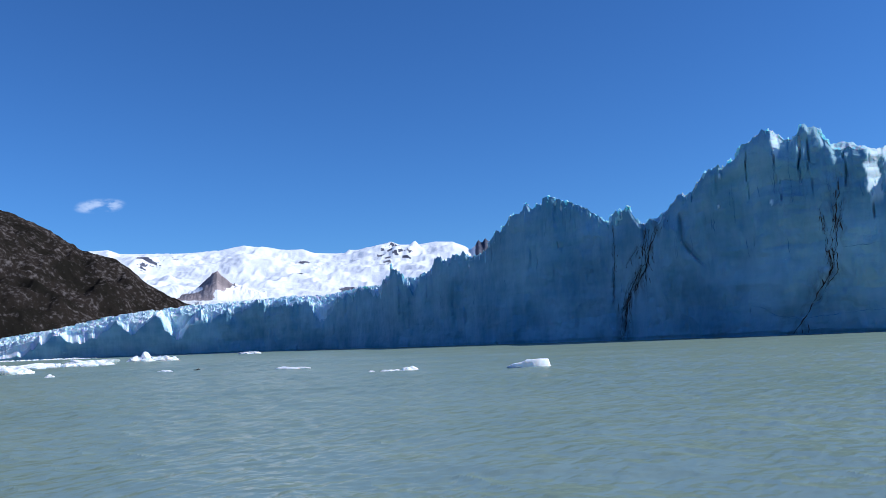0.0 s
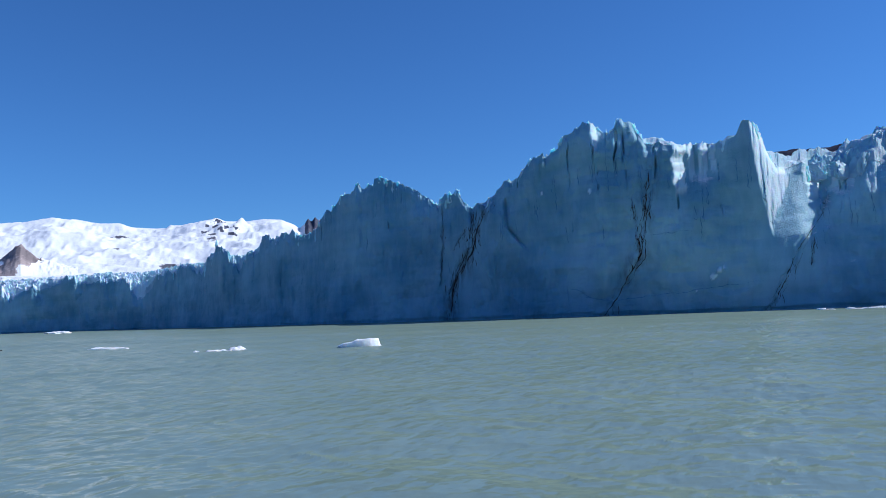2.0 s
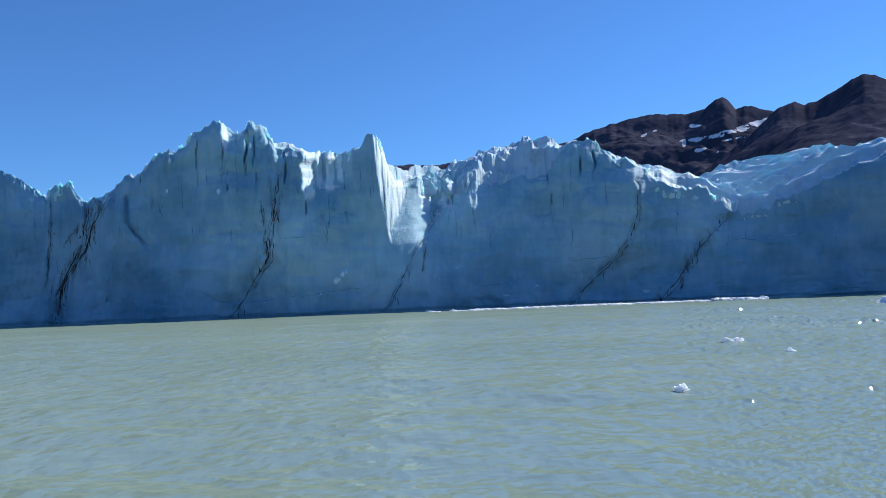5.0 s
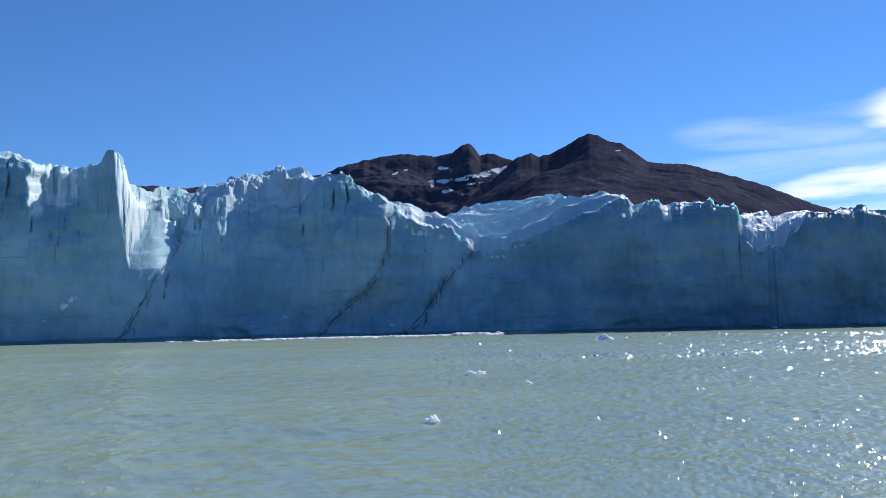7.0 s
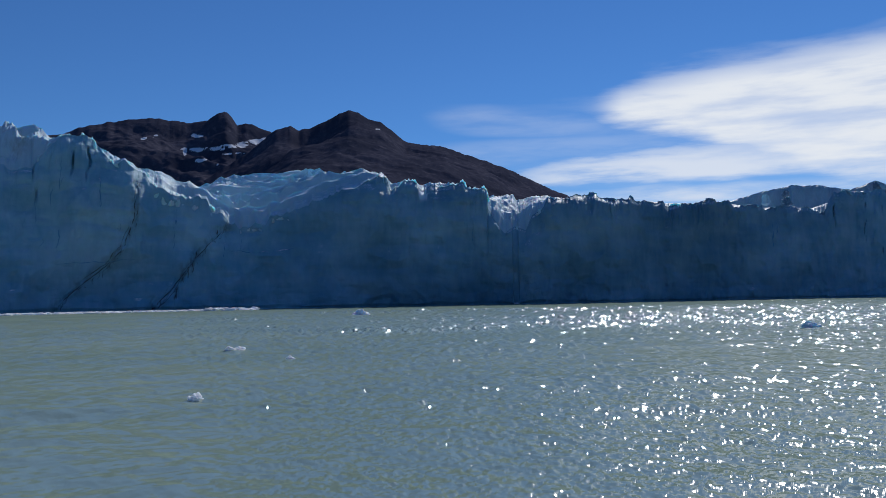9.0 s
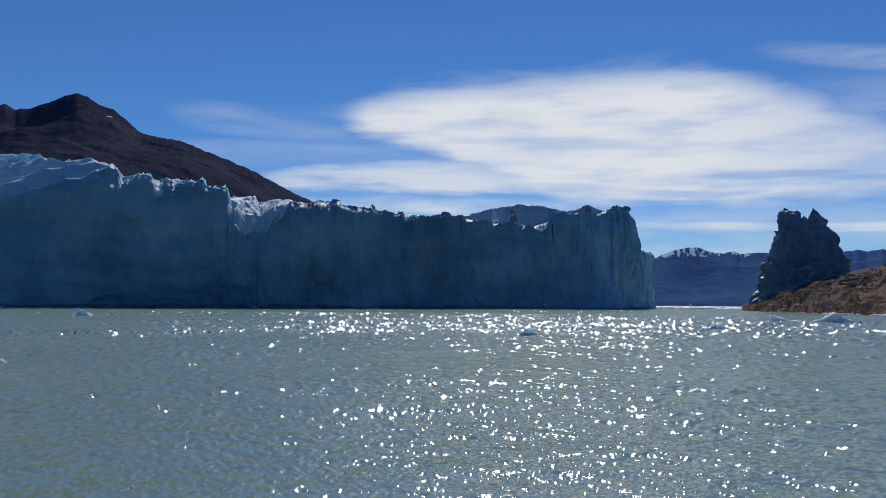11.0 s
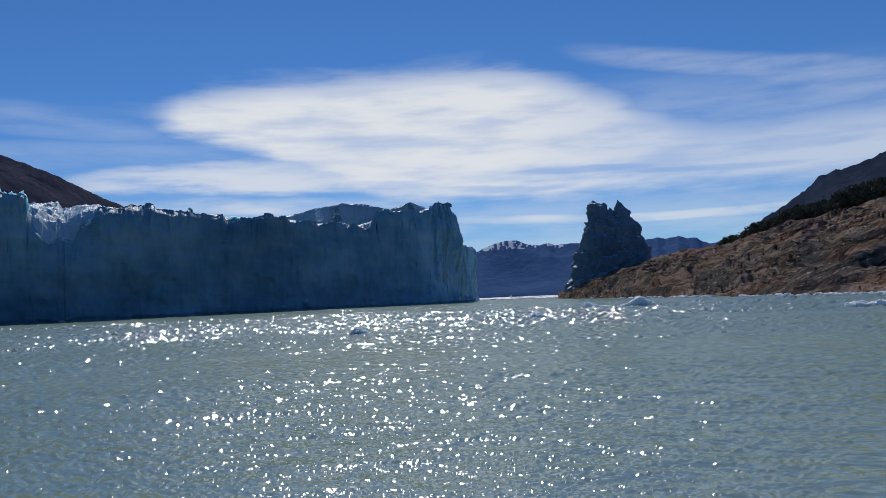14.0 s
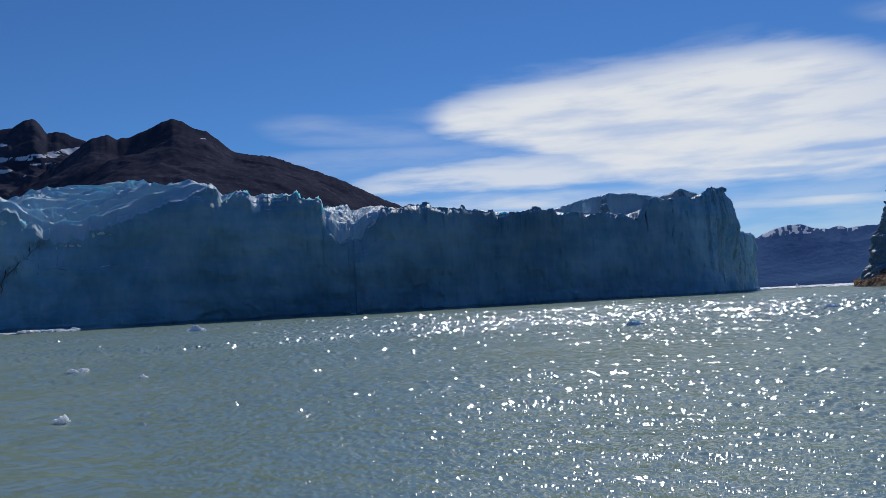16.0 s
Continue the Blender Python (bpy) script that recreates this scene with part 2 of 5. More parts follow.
def snowy_rock(name, dark, mid, pale, size, snow=(0.85, 0.87, 0.9), bump_m=0.5):
    """Rock with snow where the mesh says so."""
    m, nt, sh_, colour, pos = rock_material(name, dark, mid, pale, size, bump_m=bump_m)
    lies = nt.add("ShaderNodeAttribute", attribute_name="snow").outputs["Fac"]
    edge = nt.math("ADD", lies, nt.math("MULTIPLY", nt.math("SUBTRACT", nt.noise(pos, 0.25 / size, 5.0, 0.65), 0.5), 1.1))
    nt.tree.links.new(nt.mix(nt.ramp(edge, 0.42, 0.58), colour, snow), sh_.inputs["Base Color"])
    return m


def water_material():
    m, nt, sh_, pos = new_material("glacial_water")
    wind = nt.stretch(nt.add("ShaderNodeMapping", {0: pos, 2: (0, 0, radians(35))}).outputs[0], 1.0, 0.55, 1.0)
    murk = nt.noise(pos, 0.05, 4.0)
    colour = nt.mix(nt.ramp(murk, 0.3, 0.7), (0.212, 0.284, 0.210), (0.250, 0.320, 0.234))
    # gusts roughen the water in patches
    gust = nt.ramp(nt.noise(pos, 0.035, 3.0), 0.3, 0.7, 0.7, 1.15)
    height = nt.math("ADD", nt.math("MULTIPLY", nt.noise(wind, 1.25, 2.0, 0.5), 0.17), nt.math("MULTIPLY", nt.noise(wind, 3.2, 2.0, 0.5), 0.05))
    ripple = nt.add("ShaderNodeBump", {"Height": nt.math("MULTIPLY", height, gust), "Distance": 1.0, "Strength": 1.0}).outputs[0]
    # light that comes back out of the silty water hardly depends on the slope of the waves
    level = nt.add("ShaderNodeMix", {0: 0.55, 4: ripple, 5: (0.0, 0.0, 1.0)}, data_type="VECTOR").outputs[1]
    level = nt.add("ShaderNodeVectorMath", {0: level}, operation="NORMALIZE").outputs[0]
    body = nt.add("ShaderNodeBsdfDiffuse", {"Color": colour, "Normal": level}).outputs[0]
    gloss = nt.add("ShaderNodeBsdfGlossy", {"Color": (1, 1, 1, 1), "Roughness": 0.105, "Normal": ripple}).outputs[0]
    calmer = nt.add("ShaderNodeMix", {0: 0.4, 4: ripple, 5: (0.0, 0.0, 1.0)}, data_type="VECTOR").outputs[1]
    share = nt.math("MULTIPLY", nt.add("ShaderNodeFresnel", {"IOR": 1.333, "Normal": nt.add("ShaderNodeVectorMath", {0: calmer}, operation="NORMALIZE").outputs[0]}).outputs[0], 0.285)
    both = nt.add("ShaderNodeMixShader", {0: share, 1: body, 2: gloss})
    nt.tree.links.new(both.outputs[0], m.node_tree.nodes["Material Output"].inputs[0])
    m.node_tree.nodes.remove(sh_)
    return m


ICE = ice_material("glacier_ice", (0.145, 0.322, 0.428), (0.318, 0.515, 0.602), 0.68, 0.98)
ICE_TOP = ice_material("crevassed_ice", (0.31, 0.50, 0.60), (0.49, 0.64, 0.71), 0.6, 1.05, (0.70, 0.79, 0.83))
FLOE_ICE = ice_material("floating_ice", (0.78, 0.86, 0.9), (0.88, 0.92, 0.94), -0.2, 0.5, (0.92, 0.94, 0.95), 0.12, 0.75, (2.0, 2.3, 2.5))
CLEAR_ICE = ice_material("clear_floating_ice", (0.4, 0.5, 0.54), (0.6, 0.7, 0.74), 0.2, 0.8, (0.75, 0.82, 0.84), 0.12, 0.5)
# darker, greyer ice for the tower and for pieces in the east
TOWER_ICE = ice_material("grey_blue_ice", (0.10, 0.175, 0.235), (0.22, 0.32, 0.385), 0.75, 1.0, (0.5, 0.57, 0.63))
# pale cyan stands in for sun glowing through the crest's thin fins
FIN_ICE = ice_material("rim_glow_ice", (0.42, 0.74, 0.86), (0.64, 0.86, 0.92), 0.35, 0.8, glow=0.8, reach=(0.5, 1.5, 2.4))
WATER = water_material()
FOREST_ROCK = rock_material("wooded_slope", (0.013, 0.012, 0.010), (0.026, 0.021, 0.018), (0.13, 0.115, 0.11), 2.4)[0]
SAND = rock_material("gravel_beach", (0.13, 0.11, 0.09), (0.2, 0.17, 0.14), (0.28, 0.24, 0.2), 1.0)[0]
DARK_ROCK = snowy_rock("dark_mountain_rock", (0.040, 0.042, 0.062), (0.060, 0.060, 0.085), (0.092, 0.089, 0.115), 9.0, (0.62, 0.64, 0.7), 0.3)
# blue haze of distance is painted into this rock's base colour
HAZE_ROCK = snowy_rock("haze_blue_rock", (0.082, 0.155, 0.30), (0.092, 0.168, 0.315), (0.11, 0.182, 0.325), 14.0)
# the mountainside's shade is put into this dark bluish colour
SHADED_WOODS = rock_material("shaded_wooded_slope", (0.026, 0.037, 0.064), (0.037, 0.048, 0.079), (0.053, 0.064, 0.095), 5.0)[0]
SNOW_ROCK = snowy_rock("snowfield_rock", (0.07, 0.078, 0.115), (0.12, 0.125, 0.16), (0.2, 0.2, 0.23), 4.0)
PINK_ROCK = snowy_rock("outcrop_rock", (0.22, 0.19, 0.195), (0.38, 0.32, 0.31), (0.52, 0.44, 0.42), 4.0)


def shore_rock_material():
    """Folded beds of brown rock with dark joints, pale edges and rusty stains."""
    m, nt, sh_, pos = new_material("layered_shore_rock")
    swell = nt.add("ShaderNodeVectorMath", {0: pos, 1: nt.add("ShaderNodeCombineXYZ", {2: nt.math("MULTIPLY", nt.noise(pos, 0.035, 2.0), 26.0)}).outputs[0]}, operation="ADD").outputs[0]
    beds = nt.stretch(nt.add("ShaderNodeMapping", {0: swell, 2: (radians(4), radians(-6), 0)}).outputs[0], 0.10, 0.10, 1.0)
    coarse = nt.noise(beds, 0.42, 4.0, 0.6)
    fine = nt.noise(beds, 1.5, 4.0, 0.65)
    rubble = nt.noise(pos, 0.55, 5.0, 0.65)
    stain = nt.noise(pos, 0.045, 4.0, 0.6)
    colour = nt.mix(nt.ramp(coarse, 0.36, 0.64), (0.10, 0.072, 0.056), (0.34, 0.255, 0.195))
    colour = nt.mix(nt.ramp(stain, 0.48, 0.68, 0.0, 0.7), colour, (0.25, 0.13, 0.075))
    colour = nt.mix(nt.ramp(stain, 0.5, 0.3, 0.0, 0.75), colour, (0.10, 0.105, 0.095))
    colour = nt.mix(nt.ramp(nt.math("MULTIPLY", fine, rubble), 0.30, 0.40, 0.0, 0.8), colour, (0.56, 0.47, 0.38))
    gap = nt.ramp(nt.math("ABSOLUTE", nt.math("SUBTRACT", nt.noise(beds, 0.75, 3.0, 0.55), 0.5)), 0.0, 0.028, 0.85, 0.0)
    colour = nt.mix(nt.math("MULTIPLY", gap, nt.ramp(rubble, 0.38, 0.58)), colour, (0.028, 0.022, 0.02))
    nt.tree.links.new(colour, sh_.inputs["Base Color"])
    sh_.inputs["Roughness"].default_value = 0.9
    sh_.inputs["Specular IOR Level"].default_value = 0.0
    relief = nt.math("ADD", nt.math("MULTIPLY", coarse, 1.2), nt.math("ADD", nt.math("MULTIPLY", fine, 0.5), nt.math("SUBTRACT", nt.math("MULTIPLY", rubble, 0.9), nt.math("MULTIPLY", gap, 0.6))))
    bump(nt, sh_, relief, 1.1, 1.0)
    return m


SHORE_ROCK = shore_rock_material()

# ---------------------------------------------------------------- water
def wave_height(x, y, r):
    a, c = x * 0.82 + y * 0.57, y * 0.82 - x * 0.57
    w = 0.085 * bumps(a / 2.4, c / 3.8, 0, 201) * (1 - smooth(r, 90, 170))
    w = w + 0.026 * (1 - 2 * np.abs(bumps(a / 0.95 + 0.4 * bumps(a, c, 0, 7), c / 1.6, 0, 202))) * (1 - smooth(r, 50, 95))
    w = w + 0.010 * bumps(a / 0.36, c / 0.55, 0, 203) * (1 - smooth(r, 22, 45))
    return w * (0.75 + 0.5 * bumps(x / 14, y / 14, 0, 204))


ring = np.concatenate([[0.01, 2.0], 4.5 * 1.0115 ** np.arange(0, 226), 60 * 1.008 ** np.arange(0, 290), np.geomspace(620, 4900, 24)])
angle = np.radians(np.concatenate([np.arange(-34, 54, 0.25), np.arange(54, 133, 0.09), np.arange(133, 137, 0.25), np.linspace(143, 326, 40)]))
R_, A_ = np.meshgrid(ring, angle, indexing="ij")
WX, WY = R_ * np.sin(A_), R_ * np.cos(A_)
facing = smooth(np.degrees(A_), -34, -33) * (1 - smooth(np.degrees(A_), 135, 136.5))
# wind chop: small wave faces, sized by distance from the boat to suit the camera
raw = np.random.RandomState(5).normal(0, 1, R_.shape)


def spread(field, cells):
    """Each row blurred along itself over so many cells, at unit strength."""
    taps = range(-int(2.5 * cells) - 1, int(2.5 * cells) + 2)
    weights = [math.exp(-0.5 * (k / cells) ** 2) for k in taps]
    return sum(w * np.roll(field, k, 1) for k, w in zip(taps, weights)) / math.sqrt(sum(w * w for w in weights))


far_off = smooth(R_, 22, 60)
chop = spread(raw, 1.9) * (1 - far_off) + spread(raw, 1.3) * far_off
# less chop at western bearings, fitted to the glitter in the camera's view
chop_by_bearing = (0.85 + 0.4 * bumps(WX / 40, WY / 40, 0, 205) + 0.25 * bumps(WX / 9, WY / 9, 0, 206)) * (0.45 + 0.55 * smooth(np.degrees(A_), 40, 74))
step_out = np.gradient(ring)[:, None]
# chop by distance from the boat, fitted to where the camera sees glints
chop = chop * 0.095 * step_out * chop_by_bearing * np.interp(R_, [5, 20, 50, 70, 110, 140, 200, 300], [0.6, 0.74, 1.05, 1.45, 1.55, 1.15, 0.65, 0.4]) * (1 - smooth(R_, 450, 610))
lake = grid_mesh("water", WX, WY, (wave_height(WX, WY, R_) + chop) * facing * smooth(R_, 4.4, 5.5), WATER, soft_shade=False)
lake.data.flip_normals()
tagged(lake, "milky grey-green glacial lake water with wind ripples", "water", kind="structure")

# ---------------------------------------------------------------- the glacier's front
FRONT = [(-30, 930), (-27.5, 900), (-24, 850), (-20.9, 800), (-17.5, 750), (-12, 690), (-8, 620), (-6.4, 590), (-2.5, 480), (1.4, 420), (5.3, 365), (9, 335), (13, 310),
         (16.6, 282), (20, 262), (24, 252), (28, 255), (32, 258), (35.5, 262), (39.4, 270), (43, 277), (47, 281), (51, 284), (55, 289), (58.7, 290), (62, 288), (66, 285),
         (70, 285), (75, 291), (80, 301), (85, 318), (90, 345), (95, 377), (100, 417), (102.5, 440), (103.6, 460), (104.1, 490), (104.5, 540), (104.8, 640), (104.9, 900)]
# crest heights over the water, by bearing from the boat
WEST = [(-30, 4), (-27.2, 10), (-26.6, 15), (-24.7, 24), (-21.8, 22.5), (-20.8, 33), (-20.1, 23.7), (-19.6, 21.7), (-18.6, 33.7), (-18, 38), (-17.6, 37.6), (-17.15, 22.7), (-16.6, 23.3), (-16.1, 32.5),
        (-15.5, 37.7), (-15.25, 31.7), (-15.03, 23.5), (-14.92, 29), (-13.9, 34.3), (-12.8, 34.3), (-12.04, 38.3), (-11.85, 41.2), (-11.3, 39.6), (-10.7, 35.3), (-9.97, 38.3), (-9.6, 34.8)]
SAWTEETH = [(-8.52, 37.3), (-7.7, 24.5), (-7.32, 22.9), (-6.93, 24.9), (-6.65, 29.5), (-6.43, 37.7), (-6.21, 34.8), (-5.73, 38.2), (-5.47, 34.2), (-5.06, 38.3), (-4.56, 37.2), (-3.79, 32.1), (-3.38, 36.4),
            (-3.28, 41.4), (-3.06, 37.4), (-2.66, 47.5), (-2.16, 43.8), (-1.19, 30.2), (-0.64, 39.2), (0, 38.7), (0.35, 45.1), (0.83, 46.4), (1.21, 43.6), (1.64, 47.8), (2.11, 46), (2.44, 48.2), (2.99, 41.1), (4.01, 43.4)]
DOME = [(4.36, 48), (4.79, 52.6), (5.06, 51), (5.78, 55.6), (6.58, 56.8), (7, 59.6), (7.38, 56.8), (7.71, 58.2), (8.02, 57.1), (8.13, 60.3), (8.52, 60.4), (11.01, 52.3), (12.58, 43.3), (12.81, 47.3),
        (13.18, 48.5), (13.65, 46.7), (13.87, 48.4), (14.55, 41.8), (14.99, 40), (15.38, 41.6), (15.97, 40.4)]
TOWER = [(16.57, 43.6), (17.29, 46.8), (17.76, 45.4), (19.59, 52.8), (19.99, 53.3), (20.18, 51.3), (21.07, 53.5), (21.49, 57), (22.83, 60.1), (23.83, 58.6), (24.13, 56.2), (24.53, 56.1), (25.35, 59.5),
         (25.83, 59.1), (26.22, 57.8), (26.97, 51.8), (32.06, 51.2), (32.9, 54.4)]
SPIRE = [(33.21, 57.6), (33.75, 58.2), (34.22, 55.5), (34.89, 46.4), (35.24, 43.7), (35.8, 42.8), (36.75, 44.6), (37.45, 40.5), (37.84, 41.8), (38.73, 39.9), (39.2, 42.6), (39.56, 41.6), (40.05, 43.9),
         (42.36, 42.9), (43.96, 45.2), (45.67, 44.4), (47.2, 54.6)]
NOTCH = [(47.9, 56.5), (49.47, 55.4), (50.63, 47.6), (51.23, 48.9), (52.48, 45.8), (52.79, 42.7), (53.58, 40.4), (55.15, 37.5), (55.94, 38.4), (56.46, 37.4), (56.72, 33.3), (57.11, 32.3), (57.51, 33.3),
         (57.89, 30.2), (58.28, 30.2), (58.55, 27.7), (59.18, 28.1), (59.66, 30.5), (60.24, 28.9), (60.65, 31.7), (63.03, 35.6)]
LONG = [(68.11, 45.6), (68.68, 45), (68.94, 40.5), (70.36, 44.5), (71.07, 41.1), (74.02, 44.1), (74.24, 41.6), (75.06, 41.4), (75.66, 41.2), (75.72, 35), (76.18, 30.8), (76.65, 25.9), (77.71, 28.7),
        (78.38, 27.7), (78.76, 32.4), (79.63, 35.1), (79.9, 38.9)]
EAST = [(80.2, 38), (82.3, 40.9), (82.56, 40.1), (83.22, 40.9), (83.41, 39.6), (84.14, 40.1), (84.51, 39.2), (85.44, 40.6), (86.01, 39.3), (87.71, 40), (87.79, 38.1), (91.94, 41.4), (92.14, 38.9), (93.9, 39.7),
        (94.1, 37.8), (95.27, 40.3), (96.65, 39.9), (97.37, 37.3), (97.64, 38.9), (98.22, 47.7), (100.99, 49.6), (101.19, 47.8), (102.17, 51.8), (102.76, 55.7), (103.35, 55.5), (103.63, 51.4), (103.8, 46),
        (104.06, 45), (104.14, 42), (104.3, 38), (104.54, 37), (104.81, 41.8), (104.9, 40)]
STRETCHES = [WEST, SAWTEETH, DOME, TOWER, SPIRE, NOTCH, LONG, EAST]
CREST = [q for s in STRETCHES for q in s]
# the ice behind the crest: bearing, degrees over the eye, metres behind
BACK = [(-30, 0.8, 60), (-25, 1.55, 60), (-20.8, 2.45, 60), (-17.5, 2.85, 60), (-16, 3.0, 60), (-13, 3.1, 60), (-10, 3.3, 60), (-7, 3.4, 60), (-4, 3.8, 60), (-2, 4.0, 40), (2, 5.0, 25), (15, 6.8, 20), (20, 9.5, 20), (28, 10.4, 18),
        (35, 8.6, 20), (36.2, 8.9, 24), (37.8, 9.9, 26), (38.6, 9.3, 26), (40.9, 10.1, 26), (42.2, 10.6, 26), (43.9, 10.7, 24), (44.3, 11.2, 22), (45.8, 11.0, 18), (47.3, 10.4, 14), (49, 9.6, 14), (52, 8.6, 30), (53.6, 8.4, 70)]
BACK_EAST = [(55.4, 7.1, 90), (57.4, 7.8, 100), (59.5, 8.2, 100), (60.8, 8.15, 98), (62.6, 8.4, 95), (64, 8.4, 80), (65.2, 8.1, 66), (66.5, 8.15, 55), (68.3, 8.5, 30), (69, 7.4, 25), (75.5, 6.8, 26), (76, 7.05, 26), (77.5, 7.15, 26), (77.75, 6.7, 26),
             (78.7, 7.0, 24), (79.9, 7.05, 16), (81, 6.5, 16), (90, 5.9, 25), (91.6, 6.15, 35), (94, 6.7, 38), (95.7, 7.0, 38), (97.3, 6.9, 34), (98.3, 6.8, 22), (99.2, 6.5, 22), (100.6, 6.95, 20), (101.5, 6.6, 18), (103, 5.6, 15), (105, 3.0, 15)]
BEHIND = BACK + BACK_EAST

# dirt seams: points by bearing and height over the water, then the width in metres
SEAMS = [
    ([(27.1, 43.5), (26.96, 36.4), (26.71, 30.3), (26.27, 24.2), (26.3, 18.1), (25.47, 12.1), (24.56, 5.3), (23.62, 0)], 1.0),
    ([(25.88, 35.3), (26.07, 28.6), (26.09, 21.6)], 0.4),
    ([(15.97, 39.9), (15.28, 33.3), (14.91, 25.8), (14.28, 20.3), (13.52, 13.8), (13.29, 6.7), (13.06, 0)], 1.6),
    ([(14.98, 39.7), (14.54, 26.1), (13.81, 18.7), (13.03, 9.9)], 1.0),
    ([(12.85, 43.6), (12.78, 27.8), (12.5, 13.2)], 0.4), ([(14.53, 34.2), (13.53, 27.1)], 0.4),
    ([(38.28, 34.8), (37.36, 25.7), (36.14, 17.4), (35.31, 9.2), (34.7, 3.8), (33.95, 0)], 0.55), ([(37.26, 22), (36.81, 12.7)], 0.3),
    ([(51.94, 42), (51.91, 29.9), (51.25, 21.2), (50.23, 14.6), (49.02, 10), (48.01, 5.4), (47.19, 0.7)], 0.6),
    ([(57.79, 28.6), (56.38, 21.3), (55.19, 13.8), (54.18, 7.2), (52.94, 0)], 0.8), ([(54.58, 9), (54.42, 4.2)], 0.35),
]
# open clefts in the face: bearing, top and foot, half width, depth
CLEFTS = [(21.7, 56, 36, 0.35, 3), (21.92, 35, 22, 0.3, 2), (23.5, 52, 44, 0.35, 3), (23.67, 43, 29, 0.3, 2.5), (24.45, 57, 52, 0.4, 4), (25.0, 57, 44, 0.4, 4), (25.6, 54, 37, 0.35, 2.5), (27.6, 51, 39, 0.5, 3.5),
          (28.95, 50, 25, 0.35, 2.5), (18.23, 47, 42, 0.4, 3), (31.65, 44, 26, 0.3, 2), (45.9, 46, 32, 0.4, 3), (48.1, 52, 43, 0.5, 4), (49.05, 52, 42, 0.5, 4), (38.85, 36, 27, 0.3, 2), (39.18, 39, 29, 0.35, 2.5)]
CLEFTS_2 = [(8.2, 57, 41, 0.4, 3), (9.05, 40, 36, 0.35, 2), (7.53, 36, 27, 0.45, 2.5), (4.42, 44, 36, 0.4, 2.5), (0.68, 26, 18, 0.6, 3), (-1.16, 30, 20, 0.5, 3), (10.06, 55, 49, 0.35, 2), (21.35, 12.6, 1, 0.25, 1.5), (98.2, 47, 30, 0.6, 4),
            (100.85, 43, 34, 0.5, 3), (100.8, 31, 8, 0.4, 2), (103.3, 36, 18, 0.5, 2.5), (103.15, 15, 2, 0.4, 2), (101.8, 17, 5, 0.4, 2), (99.9, 42, 13, 0.5, 2.5)]
# hollows that the lake has cut at the foot: bearing, half width and height
HOLLOWS = [(40.9, 9, 6.0), (1.95, 9, 8), (-1.4, 5, 7), (68.1, 7, 5), (82.6, 12, 10)]


def front_columns():
    b = np.linspace(-29, 104.88, 12000)
    b = np.concatenate([b, np.linspace(104.8, 104.899, 400)])
    b.sort()
    d = at(FRONT, b)
    kernel = np.ones(121) / 121
    d_soft = np.convolve(np.pad(d, 60, mode="edge"), kernel, "valid")
    d = np.where(b < 102, d_soft, d)
    x, y, _ = spot(b, d)
    s = np.concatenate([[0], np.cumsum(np.hypot(np.diff(x), np.diff(y)))])
    step = np.interp(b, [-29, -5, 4, 10, 80, 95, 104, 104.9], [1.3, 0.9, 0.6, 0.42, 0.45, 0.6, 0.7, 2.0])
    count = np.concatenate([[0], np.cumsum(np.diff(s) / step[1:])])
    pick = np.interp(np.arange(0, int(count[-1])), count, s)
    return tuple(np.interp(pick, s, q) for q in (b, d, x, y)) + (pick,)


B, D, FX, FY, S = front_columns()
# out of the face: at the camera, to fit its view, swinging round the eastern corner
out_b = np.radians(B + 180 + 62 * smooth(B, 101.5, 104.3) * -1)
nx, ny = np.sin(out_b), np.cos(out_b)
TOP = EYE_HEIGHT + (at(CREST, B) - EYE_HEIGHT) * at([(24, 1), (28, 1.004), (32, 0.9923), (35.5, 0.9776), (39.4, 0.9818), (43, 0.9893), (47, 1)], B) - 0.6 + 0.65 * fbm(S / 2.2, 0.5, 0, 3, 5) + 0.6 * ridged(S / 4.2, 3.5, 0, 2, 9)
# sharp teeth along the western crest
TOP = TOP + 2.4 * smooth(B, -16, -14) * (1 - smooth(B, 0, 6)) * (ridged(S / 8, 0.2, 0, 2, 10) - 0.4)
TOP = np.maximum(TOP, 2.5)


def seam_field(s, z):
    """How dirty the face is at these places, and how deep a seam cuts."""
    dirt, cut = np.zeros_like(s), np.zeros_like(s)
    for points, width in SEAMS:
        ps = [(np.interp(b, B, S), h) for b, h in points]
        lo, hi = min(p[0] for p in ps) - 6, max(p[0] for p in ps) + 6
        cols = np.where((s[0] > lo) & (s[0] < hi))[0]
        if not len(cols):
            continue
        c = slice(cols[0], cols[-1] + 1)
        ss, zz = s[:, c] + 0.9 * fbm(z[:, c] / 3.2, s[:, c] / 9.0, 0, 3, 31), z[:, c]
        near = np.full(ss.shape, 99.0)
        for (a, h), (a2, h2) in zip(ps[:-1], ps[1:]):
            k = np.clip(((ss - a) * (a2 - a) + (zz - h) * (h2 - h)) / ((a2 - a) ** 2 + (h2 - h) ** 2), 0, 1)
            near = np.minimum(near, np.hypot(ss - a - k * (a2 - a), zz - h - k * (h2 - h)))
        stain = 0.42 * (1 - smooth(near, 0, 4.5 * width)) * smooth(fbm(ss / 1.6, zz / 6.0, 0, 4, 36), -0.25, 0.5) * min(1.0, width / 0.8)
        dirt[:, c] = np.maximum(dirt[:, c], stain)
        cut[:, c] = np.maximum(cut[:, c], 0.5 * (1 - smooth(near, 0, 0.9 * width + 0.2)))
    return dirt, cut


